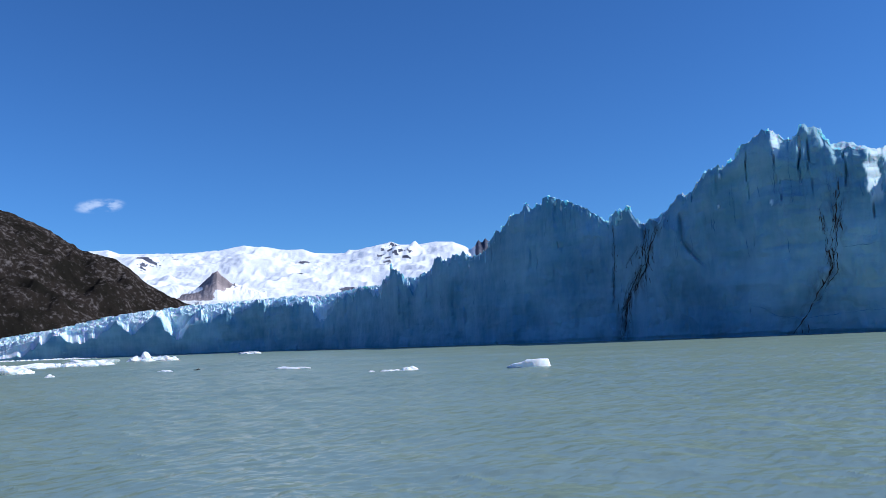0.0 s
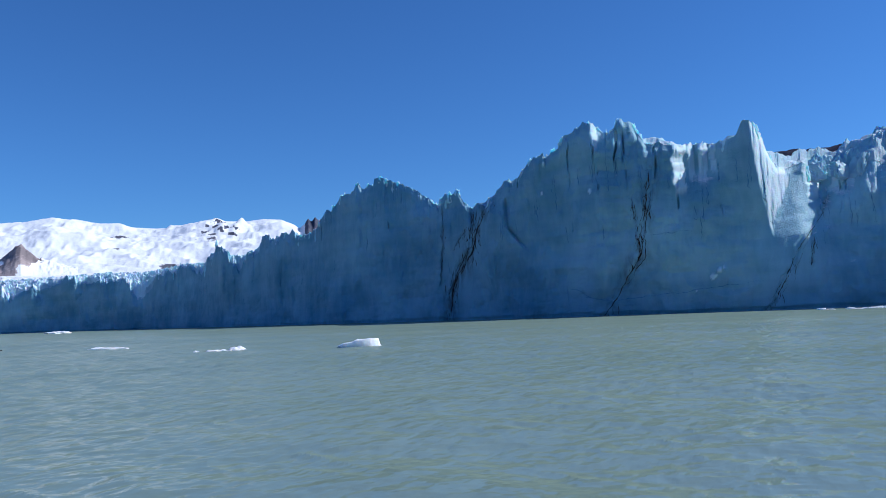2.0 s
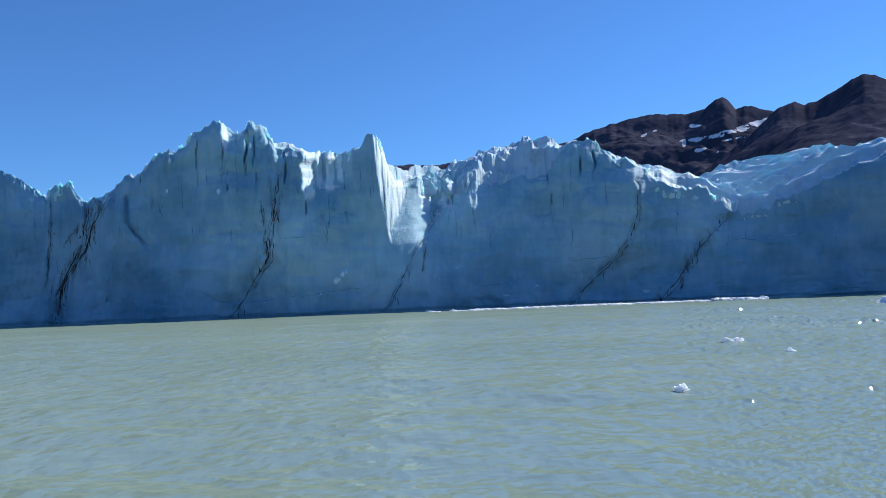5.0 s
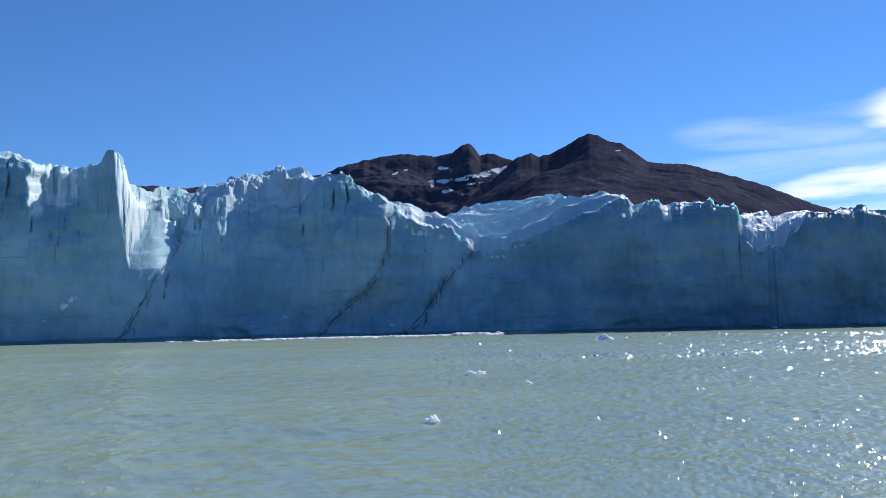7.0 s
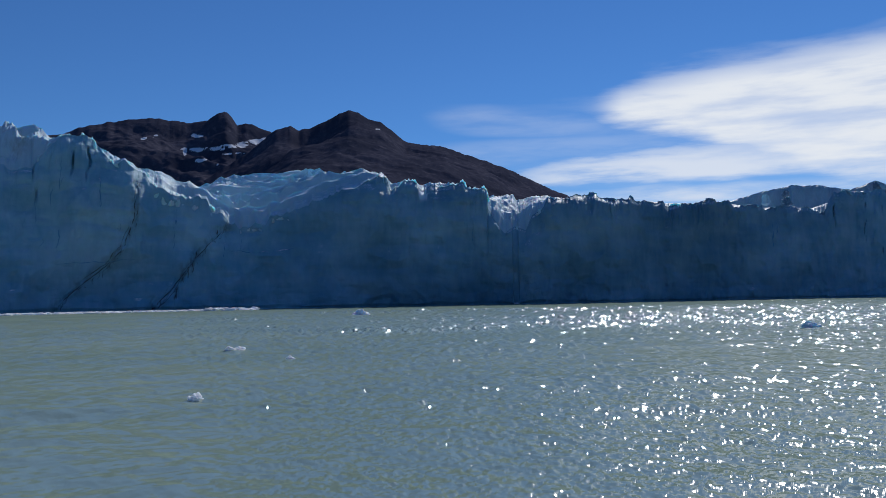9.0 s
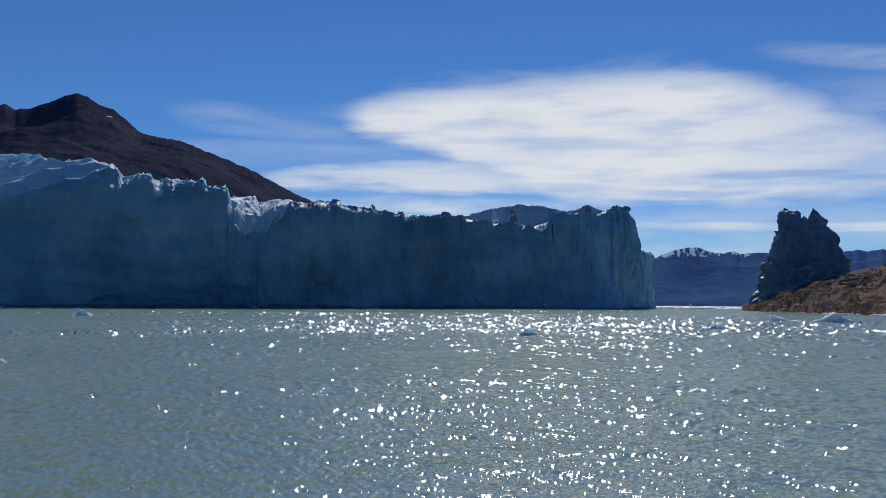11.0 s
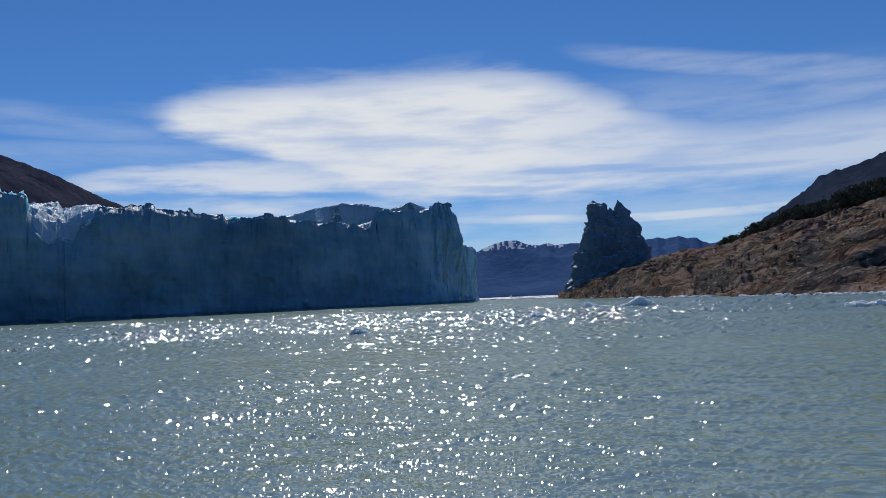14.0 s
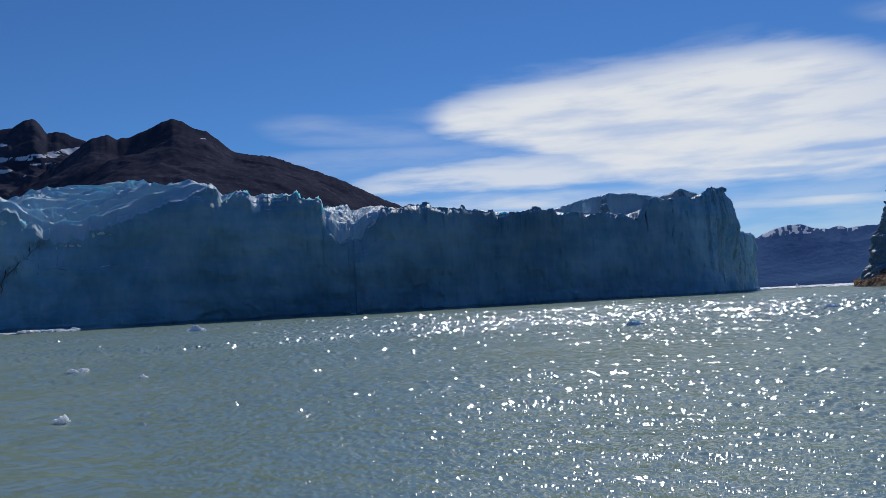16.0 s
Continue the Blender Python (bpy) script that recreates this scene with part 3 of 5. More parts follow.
def build_glacier():
    glacier = new("glacier")
    tagged(glacier, "towering blue-white glacier front standing in the lake, with dirt seams", "glacier")
    rows = 100
    v = np.linspace(0, 1, rows)[:, None]
    z = -1.5 + v * (TOP[None] + 1.5)
    s, b = np.broadcast_to(S[None], z.shape), np.broadcast_to(B[None], z.shape)
    deep = np.zeros_like(z)  # how far the face stands back
    deep += 3.2 * fbm(s / 46, z / 60, 0, 2, 3) + 2.3 * fbm(s / 13, z / 30, 0, 3, 4)
    deep += 0.4 * ridged(s / 5.5 + 0.6 * fbm(s / 9, z / 9, 0, 2, 7), z / 30, 0, 2, 6) * (0.1 + 0.9 * smooth(v, 0.5, 0.98)) * (1 - 0.7 * smooth(b, 46, 48) * (1 - smooth(b, 66, 68)))
    deep += 1.2 * np.abs(fbm(s / 15 + 0.4 * fbm(s / 20, z / 20, 0, 2, 18), z / 11, 0, 3, 8)) + 1.25 * ridged(s / 24, z / 17, 0, 4, 19) + 0.10 * fbm(s / 1.7, z / 1.7, 0, 3, 12)
    deep += 3.0 * smooth(v, 0.55, 1.0) ** 2 * (0.6 + 0.5 * fbm(s / 16, 0.3, 0, 2, 14)) * (1 - 0.7 * smooth(b, 46, 48) * (1 - smooth(b, 67, 69)))
    flute = ridged(s / 2.6 + 0.35 * fbm(s / 4, z / 14, 0, 2, 46), z / 34, 0, 3, 47, 0.55)
    deep += 0.55 * smooth(b, -2, 8) * flute * smooth(v, 0.62, 0.97) * np.clip(0.5 + 1.2 * fbm(s / 22, 0.7, 0, 2, 48), 0.05, 1.4) * (1 - 0.7 * smooth(b, 34, 35) * (1 - smooth(b, 39, 40))) * (1 - 0.8 * smooth(b, 46, 48) * (1 - smooth(b, 67, 69)))
    deep *= 1 - 0.7 * smooth(b, 33.2, 34.4) * (1 - smooth(b, 36, 38))
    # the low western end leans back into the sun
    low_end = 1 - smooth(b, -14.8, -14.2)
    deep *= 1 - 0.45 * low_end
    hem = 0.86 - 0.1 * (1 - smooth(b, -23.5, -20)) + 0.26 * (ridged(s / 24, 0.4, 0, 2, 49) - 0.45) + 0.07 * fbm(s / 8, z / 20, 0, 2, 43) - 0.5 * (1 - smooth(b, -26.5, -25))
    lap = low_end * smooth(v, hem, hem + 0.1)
    deep += 18.0 * low_end * np.clip((v - hem) / 0.3, 0, 1)
    # shallow steps where plates of ice have broken away
    for size, much, seed in ((19, 0.3, 150), (8, 0.1, 155)):
        q = 2.2 * fbm(s / size, z / (1.3 * size), 0, 2, seed) + 0.25 * fbm(s / 3, z / 3, 0, 2, seed + 2)
        deep += much * (np.floor(q) + smooth(q - np.floor(q), 0.4, 1.0)) * smooth(b, -8, 0) * (1 - smooth(b, 31.5, 33) * (1 - smooth(b, 37, 39)))
    # rounded shoulders at the very top
    deep += 1.5 * smooth(v, 0.93, 1.0) ** 2 * (1 - 0.75 * smooth(b, 46, 48) * (1 - smooth(b, 66, 68)))
    # the spire's sunny flank and smaller columns that step back eastwards
    jag = z + 1.2 * fbm(b * 3.0, 0.5, 0, 2, 41) + 1.1 * fbm(b * 9, z / 20, 0, 2, 45)
    LEFT = [(0, 34.75), (21.4, 34.75), (29.5, 34.4), (36.6, 34.1), (47.3, 33.87), (54, 33.77), (60, 33.7)]
    RIGHT = [(0, 34.75), (21.4, 34.75), (26, 34.9), (32, 35.45), (39.9, 36.05), (44, 35.6), (47.8, 35.0), (54.5, 34.45), (60, 34.2)]
    left, right = at(LEFT, z), at(RIGHT, z)
    stand = smooth(b, 31.9, 33.2) * (1 - smooth(b, left + 0.05, np.maximum(right, left + 0.1) + 0.4))
    deep = deep * (1 - 0.8 * stand * smooth(z, 20, 34)) - stand * (D[None] - 256.5) * smooth(z, 23, 38)
    ribs = 0.5 * ridged(b * 4.0, z / 16, 0, 3, 42)
    ramp = np.clip(b, left, np.maximum(right, left)) - left
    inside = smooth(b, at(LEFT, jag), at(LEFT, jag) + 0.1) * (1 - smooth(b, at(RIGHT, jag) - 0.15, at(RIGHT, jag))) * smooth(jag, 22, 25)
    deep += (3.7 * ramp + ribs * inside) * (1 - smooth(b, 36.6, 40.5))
    # sunshine on the flank and the low western hem is whitened into the colour
    sunlit_fresh = np.maximum(inside, 0.95 * lap)
    for b0, run, back, foot, ripe, fade in ((28.75, 0.8, 7.0, 31.0, 45.0, 2.4), (29.7, 0.35, 3.0, 36.0, 46.0, 0.6), (30.35, 0.6, 5.0, 34.0, 46.0, 1.4), (31.2, 0.4, 3.0, 38.0, 47.0, 0.8), (36.85, 0.7, 6.0, 28.0, 40.0, 2.0), (38.3, 0.7, 6.0, 31.0, 41.0, 1.5),
                                            (39.2, 0.5, 5.0, 32.0, 42.0, 4.0), (23.35, 0.45, 4.0, 47.0, 57.0, 1.2), (70.9, 0.6, 4.0, 34.0, 42.0, 3.0)):
        drift = 0.35 * run * fbm(z / 5, b0, 0, 3, 40)
        ramp = np.clip((b + drift - b0) / run, 0, 1)
        here = smooth(z, foot, ripe) * (1 - smooth(b, b0 + run, b0 + run + fade))
        deep += back * here * ramp
        sunlit_fresh = np.maximum(sunlit_fresh, 0.75 * smooth(ramp, 0, 0.1) * (1 - smooth(ramp, 0.95, 1)) * smooth(here, 0.1, 0.5))
    # fresh scars where small pieces broke away; at 23.1 a sunlit knob painted white
    for b0, z0, wide, tall in ((30.9, 10.2, 0.9, 1.0), (31.3, 12.0, 0.8, 0.6), (31.6, 12.9, 0.4, 0.4), (29.8, 6.2, 0.35, 0.3), (23.1, 38.0, 0.45, 0.9), (20.0, 49.0, 0.6, 0.7), (19.8, 40.0, 0.4, 0.6)):
        off = ((s - np.interp(b0, B, S)) / wide) ** 2 + ((z - z0) / tall) ** 2 + 0.9 * fbm(s / 0.8, z / 0.8, 0, 2, 44)
        sunlit_fresh = np.maximum(sunlit_fresh, 1 - smooth(off, 0.5, 1.2))
        deep -= 0.5 * (1 - smooth(off, 0.3, 1.4))
    for b0, top, foot, half, depth in CLEFTS + CLEFTS_2:
        off = (s - np.interp(b0, B, S)) + 0.6 * fbm(z / 6, b0, 0, 3, 50)
        deep += 0.62 * depth * np.exp(-(off / (0.55 * half)) ** 2) * np.clip(0.7 + 0.9 * fbm(z / 3, b0, 0, 2, 51), 0.0, 1.3) * smooth(z, foot - 2, foot + 0.55 * (top - foot)) * (1 - smooth(z, top - 1, top + 2))
    # the broad blue cleft beside the dirt seam
    lean = at([(23, 18.6), (27, 17.9), (31, 17.33), (40, 17.3)], z)
    deep += 2.6 * np.exp(-((s - np.interp(lean, B, S)) / 1.2) ** 2) * smooth(z, 22, 26) * (1 - smooth(z, 38, 42))
    for b0, half, tall in HOLLOWS:
        off = (s - np.interp(b0, B, S)) / half
        wobble = 0.25 * fbm(s / 7, z / 4, 0, 2, 62)
        deep += 2.0 * smooth(1 - off ** 2 - (np.maximum(z, 0) / tall) ** 2 + wobble, 0, 0.9) * (1 - smooth(np.abs(off), 0.9, 1.3))
    deep += 0.9 * smooth(z, 1.2 + 0.7 * fbm(s / 9, 0.7, 0, 2, 61), 0.4)
    dirt, cut = seam_field(s, z)
    dirt = np.maximum(dirt, 0.4 * smooth(b, 101.2, 103) * smooth(fbm(s / 2.2, z / 26, 0, 3, 63), 0.1, 0.6) * smooth(z, 3, 10))
    deep += cut
    # backlit shade of the eastern wall put into colour by bearing, plus random tone
    backlight_tone = at([(-29, 0.05), (12, 0.05), (20, 0.12), (40, 0.08), (54, 0.14), (60, 0.1), (66, -0.12), (80, -0.22), (94, -0.24), (98, -0.08), (103, 0.25)], b) + 0.12 * fbm(s / 40, z / 25, 0, 3, 64)
    crest = EYE_HEIGHT + (TOP - EYE_HEIGHT) * (1 + deep[-1] / D)
    z = z + v * (crest - TOP)[None]
    X, Y = FX[None] - nx[None] * deep, FY[None] - ny[None] * deep
    edges = [0] + [int(np.searchsorted(B, st[0][0])) for st in STRETCHES[1:]] + [len(B) - 1]
    for i0, i1 in zip(edges[:-1], edges[1:]):
        c = slice(i0, i1 + 1)
        wall = grid_mesh("ice_wall", X[:, c], Y[:, c], z[:, c], ICE, glacier, layers={"dirt": dirt[:, c], "sunlit_fresh": sunlit_fresh[:, c], "backlight_tone": backlight_tone[:, c]})
        wall.data.flip_normals()
    # the crevassed ice behind the crest
    steps = np.concatenate([[0], np.geomspace(0.5, 9, 16), np.arange(10.2, 112, 1.35), np.geomspace(118, 190, 6)])[:, None]
    rise_at = np.interp(B, *zip(*[(a, e) for a, e, _ in BEHIND]))
    depth = np.interp(B, *zip(*[(a, w) for a, _, w in BEHIND]))
    back_z = rise(D + depth, rise_at)
    f = steps / depth[None]
    ease = np.where(f < 1, np.sin(np.clip(f, 0, 1) * np.pi / 2) ** 0.8, 1.0)
    # in the east the old surface ends in a low cliff behind the crest
    cliff = smooth(B, 90.5, 91.6) * (1 - smooth(B, 102, 102.6))
    shelf = smooth(f + 0.12 * fbm(S / 14, 0.5, 0, 2, 66)[None] + 0.03 * fbm(S / 5, f * 3, 0, 2, 65), 0.76, 0.93)
    ease = ease * (1 - cliff[None]) + shelf * cliff[None]
    level = np.convolve(np.pad(crest, 20, mode="edge"), np.ones(41) / 41, "valid")
    calm = smooth(steps, 1.0, 7.0)
    zt = (crest[None] * (1 - calm) + level[None] * calm) * (1 - ease) + back_z[None] * ease - np.maximum(steps - depth[None], 0) * 0.22
    ss = np.broadcast_to(S[None], zt.shape)
    ww = np.broadcast_to(steps, zt.shape)
    fold = smooth(B, 51, 55) * (1 - smooth(B, 67, 69))
    west = 1 - smooth(B, -6, 0)
    jumble = smooth(B, 35.5, 37) * (1 - smooth(B, 46.5, 48))
    rough = (1.4 * (1 - fold) * (1 - 0.6 * smooth(B, 66, 80)) * (1 - 0.6 * smooth(B, 86, 91)) + 0.5 * west + 2.0 * jumble)[None]
    grow = smooth(ww, 0, 5)
    blocks = ridged(ss / 9 + 0.3 * fbm(ss / 5, ww / 5, 0, 2, 70), ww / 8, 0, 4, 71, 0.42) - 0.35
    zt = zt + grow * rough * blocks
    shards = ridged(ss / 3.4 + 0.4 * fbm(ss / 4, ww / 4, 0, 2, 67), ww / 2.8, 0, 3, 68, 0.55) - 0.3
    zt = zt + 0.75 * smooth(ww, 0.3, 3) * ((0.12 + 0.88 * (1 - fold) - 0.3 * jumble) * (1 - 0.92 * smooth(B, 74, 82)))[None] * shards
    drift = 0.45 * fbm(ss / 34, ww / 26, 0, 2, 76)
    folds = 4.6 * (1 - np.abs(bumps(ss / 80, ww / 6.0 - ss / 60 + drift, 0, 74))) ** 3 + 2.4 * (1 - np.abs(bumps(ss / 34, ww / 3.4 - ss / 38 + 1.6 * drift, 0, 79))) ** 3
    folds = folds + 2.2 * bumps(ss / 30, ww / 26, 0, 72) + 1.2 * (1 - np.abs(bumps(ss / 20, ww / 2.2 - ss / 26 + 2.2 * drift, 0, 86))) ** 3 + 0.2 * (ridged(ss / 9, ww / 5, 0, 2, 75) - 0.3) - 3.4
    zt = zt + grow * fold[None] * folds
    zt = zt + 0.95 * ((1 - 0.6 * fold) * (1 - 0.7 * smooth(B, 78, 82)))[None] * smooth(ww, 0, 2.2) * (1 - smooth(ww, 5, 13)) * np.clip(0.65 + 0.7 * fbm(ss / 5, ww / 6, 0, 2, 88), 0, 1.4)
    zt[0] = crest
    set_back = np.convolve(np.pad(deep[-1], 30, mode="edge"), np.ones(61) / 61, "valid")
    set_back = deep[-1][None] * (1 - calm) + set_back[None] * calm
    back_x = FX[None] - nx[None] * set_back + spot(B, 1.0)[0][None] * steps
    back_y = FY[None] - ny[None] * set_back + spot(B, 1.0)[1][None] * steps
    dusty = 0.35 * smooth(B, 80, 84) + 0.3 * smooth(B, 97.8, 98.5)
    grime = dusty[None] * (0.75 + 0.5 * smooth(fbm(ss / 22, ww / 3, 0, 3, 77), -0.4, 0.5)) * (1 - 0.6 * smooth(B, 102.5, 104))[None] * smooth(ww, 0.6, 3) * (1 - 0.6 * cliff)[None]
    grime = grime + 0.3 * np.exp(-((B - 45) / 1.2) ** 2)[None] * smooth(fbm(ss / 3, ww / 3, 0, 3, 78), -0.2, 0.4) * smooth(ww, 0.5, 4)
    # the sunlit western surface is painted whiter too
    white = 0.9 * west[None] * smooth(fbm(ss / 9, ww / 9, 0, 3, 69), -0.9, -0.2)
    last = int(np.searchsorted(B, 104.4))
    for i0, i1 in zip(edges[:-1], edges[1:]):
        c = slice(i0, min(i1, last) + 1)
        grid_mesh("ice_surface", back_x[:, c], back_y[:, c], zt[:, c], ICE_TOP, glacier, layers={"dirt": grime[:, c], "sunlit_fresh": white[:, c]})
    return glacier, X, Y, z, crest


GLACIER, FACE_X, FACE_Y, FACE_Z, CZ = build_glacier()
CX, CY = FACE_X[-1], FACE_Y[-1]


def on_face(bearing, height, proud=0.0):
    """A place on the glacier's face, and a little out of it."""
    c = int(np.clip(np.searchsorted(B, bearing), 1, len(B) - 1))
    t = np.clip((bearing - B[c - 1]) / (B[c] - B[c - 1]), 0, 1)
    p = []
    for k in (c - 1, c):
        p.append(Vector((np.interp(height, FACE_Z[:, k], FACE_X[:, k]), np.interp(height, FACE_Z[:, k], FACE_Y[:, k]), min(height, float(FACE_Z[-1, k])))))
    return p[0].lerp(p[1], float(t)) + Vector((nx[c], ny[c], 0)) * proud


def strip_on_face(points, width, seed, sway=0.8, proud=0.1):
    """A ragged strip that follows the face: verts and faces."""
    per = 1 / math.radians(1)
    rng = random.Random(seed)
    path = []
    for (a, h), (a2, h2) in zip(points[:-1], points[1:]):
        d = float(at(FRONT, a))
        n = max(2, int(math.hypot((a2 - a) / per * d, h2 - h) / 0.45))
        path += [(a + (a2 - a) * k / n, h + (h2 - h) * k / n) for k in range(n)]
    path.append(points[-1])
    verts, faces, off = [], [], rng.uniform(0, 900)
    for k, (a, h) in enumerate(path):
        d = float(at(FRONT, a))
        a0, h0 = path[max(0, k - 1)]
        a1, h1 = path[min(len(path) - 1, k + 1)]
        du, dv = (a1 - a0) / per * d, h1 - h0
        size = math.hypot(du, dv) or 1
        side = (-dv / size, du / size)
        t = k / max(1, len(path) - 1)
        wob = sway * float(fbm(np.array(k * 0.16 + off), 0.5, 0, 4, 21))
        w = width * max(0.08, (0.55 + 0.75 * float(fbm(np.array(k * 0.3 + off), 9.5, 0, 3, 22)))) * (0.25 + 0.75 * min(1, 6 * t, 6 * (1 - t)))
        for sgn in (-0.5, 0.5):
            u, v_ = side[0] * (wob + sgn * w), side[1] * (wob + sgn * w)
            verts.append(on_face(a + u / d * per, max(0.05, h + v_), proud))
        if k:
            n = len(verts)
            faces.append((n - 4, n - 3, n - 1, n - 2))
    return verts, faces


GRIT = rock_material("seam_grit", (0.04, 0.034, 0.031), (0.075, 0.062, 0.054), (0.13, 0.11, 0.09), 0.08)[0]
CRACK_SHADE = ice_material("crack_shade_blue", (0.07, 0.21, 0.38), (0.12, 0.30, 0.48))


def seam(points, width, seed):
    """Grit that has melted out along a joint: a broken line, thin strands beside it and flecks that ran down."""
    verts, faces = [], []
    rng = random.Random(seed)

    def add(pts, w, sd, sway=0.45):
        v, f = strip_on_face(pts, w, sd, sway)
        n = len(verts)
        verts.extend(v)
        faces.extend(tuple(q + n for q in face) for face in f)

    add(points, 0.34 * width + 0.07, seed, 0.3)
    strands = 1 if width < 0.5 else (6 if width > 0.95 else 3)
    for k in range(strands):
        i0 = rng.randrange(0, max(1, len(points) - 2))
        i1 = min(len(points), i0 + rng.randint(2, 4))
        gap = rng.choice((-1, 1)) * rng.uniform(0.04, 0.3)
        add([(a + gap * (0.15 + math.sin(math.pi * (q + 0.3) / (i1 - i0))), h + rng.uniform(-1, 1)) for q, (a, h) in enumerate(points[i0:i1])], rng.uniform(0.1, 0.3) * width, seed + 5 + k, 0.6)
    for k in range(int(26 * width + 3)):
        t = rng.random() ** 1.4 * (len(points) - 1.001)
        (a, h), (a2, h2) = points[int(t)], points[int(t) + 1]
        f = t - int(t)
        a, h = a + (a2 - a) * f + rng.gauss(0, 0.2) * width, h + (h2 - h) * f
        run = rng.uniform(0.5, 3.2)
        add([(a, h + 0.3), (a + rng.uniform(-0.05, 0.08), h - 0.5 * run), (a + rng.uniform(-0.12, 0.12), max(0.3, h - run))], rng.uniform(0.1, 0.34) * min(1.0, width + 0.2), seed + 40 + k, 0.25)
    me = bpy.data.meshes.new("dirt_seam")
    me.from_pydata(verts, [], faces)
    me.materials.append(GRIT)
    ob = new("dirt_seam", me)
    ob.parent = GLACIER
    ob["label"] = "dark gritty seam in the ice"


for k, (points, width) in enumerate(SEAMS):
    seam(points, width, 700 + 60 * k)

# thin cracks, many short: flat dark blue strips painted for the shade in them
HAIRLINES = [[(22.4, 6), (24.15, 4.6), (28.1, 6.2), (34.1, 8.9)], [(40.8, 7.6), (43.7, 8.6)], [(21.4, 9.5), (23.0, 5.5), (24.2, 4.6)], [(47.2, 15), (52, 17)], [(58, 20), (60.5, 19.5), (62.5, 21)], [(27, 24), (30, 24.6)]]
rng = random.Random(760)
for k in range(70):
    a = rng.uniform(-5, 103.5) if k % 2 else rng.uniform(16, 50)
    high = float(at(CREST, a))
    h = rng.uniform(0.45, 0.93) * high
    HAIRLINES.append([(a, h), (a + rng.uniform(-0.1, 0.1), h - 0.5 * (h - 0.3 * high) * rng.uniform(0.3, 1)), (a + rng.uniform(-0.2, 0.2), h - rng.uniform(2.0, 8.0))])
for k, points in enumerate(HAIRLINES):
    verts, faces = strip_on_face(points, 0.2 if len(points) != 3 else rng.uniform(0.1, 0.3), 800 + k, 0.35, 0.07)
    me = bpy.data.meshes.new("crack")
    me.from_pydata(verts, [], faces)
    me.materials.append(CRACK_SHADE)
    ob = new("crack", me)
    ob.parent = GLACIER


# ---------------------------------------------------------------- mountains
def slope_sheet(name, b0, b1, n_b, r0, r1, n_r, height, material, layers=None, label="", category="mountain", soft_shade=True):
    b, r = np.meshgrid(np.linspace(b0, b1, n_b), np.linspace(0, 1, n_r) ** 1.0, indexing="xy")
    near = r0(b) if callable(r0) else r0
    dist = near + (r1 - near) * r
    z = height(b, dist, r)
    x, y, _ = spot(b, dist)
    ob = grid_mesh(name, x, y, z, material, layers={k: f(b, dist, z) for k, f in (layers or {}).items()}, soft_shade=soft_shade)
    return tagged(ob, label, category, kind="structure")


SNOW_LINE = [(-34, 7.0), (-22.7, 6.6), (-21.3, 6.75), (-20.6, 6.5), (-17.5, 6.5), (-14.2, 6.6), (-12.7, 7.0), (-11.4, 6.8), (-10.1, 6.55), (-5.5, 6.3), (-4.3, 6.65), (-2.7, 6.85), (-0.7, 6.8), (0.5, 6.96), (1.7, 6.9), (2.6, 6.5),
             (2.9, 6.25), (3.25, 6.5), (3.5, 6.95), (3.75, 6.7), (4.0, 7.0), (4.35, 6.6), (8, 6.4), (14, 6.0)]


def snowfield_height(b, r, k):
    line = at(SNOW_LINE, b)
    e = np.interp(r, [700, 1000, 1500, 2300, 3000, 3700], [1.3, 2.2, 2.85, 3.25, 3.6, 4.6])
    e = np.where(r > 3000, 3.6 + (line - 3.6) * smooth(r, 2900, 4350) ** 0.8, e)
    z = rise(r, e)
    x, y, _ = spot(b, r)
    z = z + 8 * (ridged(x / 26, y / 26, 0, 4, 80) - 0.3) * (1 - smooth(r, 1600, 2900)) * smooth(r, 720, 900)
    z = z + (20 * fbm(x / 260, y / 260, 0, 5, 81) + 8 * (ridged(x / 110, y / 110, 0, 5, 83, 0.55) - 0.3)) * smooth(r, 2600, 3300) * (1 - smooth(r, 4100, 4350))
    z = z + 16 * (ridged(x / 130, y / 130, 0, 4, 82) - 0.2) * np.exp(-((b + 2.0) / 2.0) ** 2) * smooth(r, 3300, 3700) * (1 - smooth(r, 4000, 4350))
    return z - 900 * smooth(r, 4360, 4700)


def snowfield_cover(b, r, z):
    x, y, _ = spot(b, r)
    n = fbm(x / 150, y / 150, z / 60, 4, 84)
    fine = fbm(x / 38, y / 38, z / 22, 4, 85)
    bare = 0.95 * np.exp(-((b + 2.2) / 1.9) ** 2) * smooth(r, 3500, 3800) * (1 - smooth(r, 4150, 4300)) * smooth(fine, 0.0, 0.45)
    bare = bare + 0.95 * np.exp(-((b + 18.2) / 1.5) ** 4) * np.exp(-((r - 3900 - 90 * (b + 18.2)) / 150) ** 2) * smooth(n + 0.9 * fine, -0.2, 0.35)
    bare = bare + 0.8 * np.exp(-((b + 5.0) / 1.2) ** 4) * np.exp(-((r - 3150 + 40 * (b + 5)) / 90) ** 2) * smooth(fine, -0.3, 0.3)
    bare = bare + 0.9 * np.exp(-((b + 9) / 1.0) ** 2) * np.exp(-((r - 3900) / 70) ** 2) + 0.8 * np.exp(-((b + 8.9) / 0.4) ** 2) * np.exp(-((r - 3500) / 60) ** 2)
    bare = bare + smooth(b, 3.2, 3.35) * (1 - smooth(b, 4.7, 5.0)) * smooth(r, 3300, 3500) * (0.95 + 0.3 * n)
    bare = bare + 0.7 * np.exp(-((b + 5.6) / 0.9) ** 2) * np.exp(-((r - 3150) / 110) ** 2)
    return 1 - np.clip(bare, 0, 1)


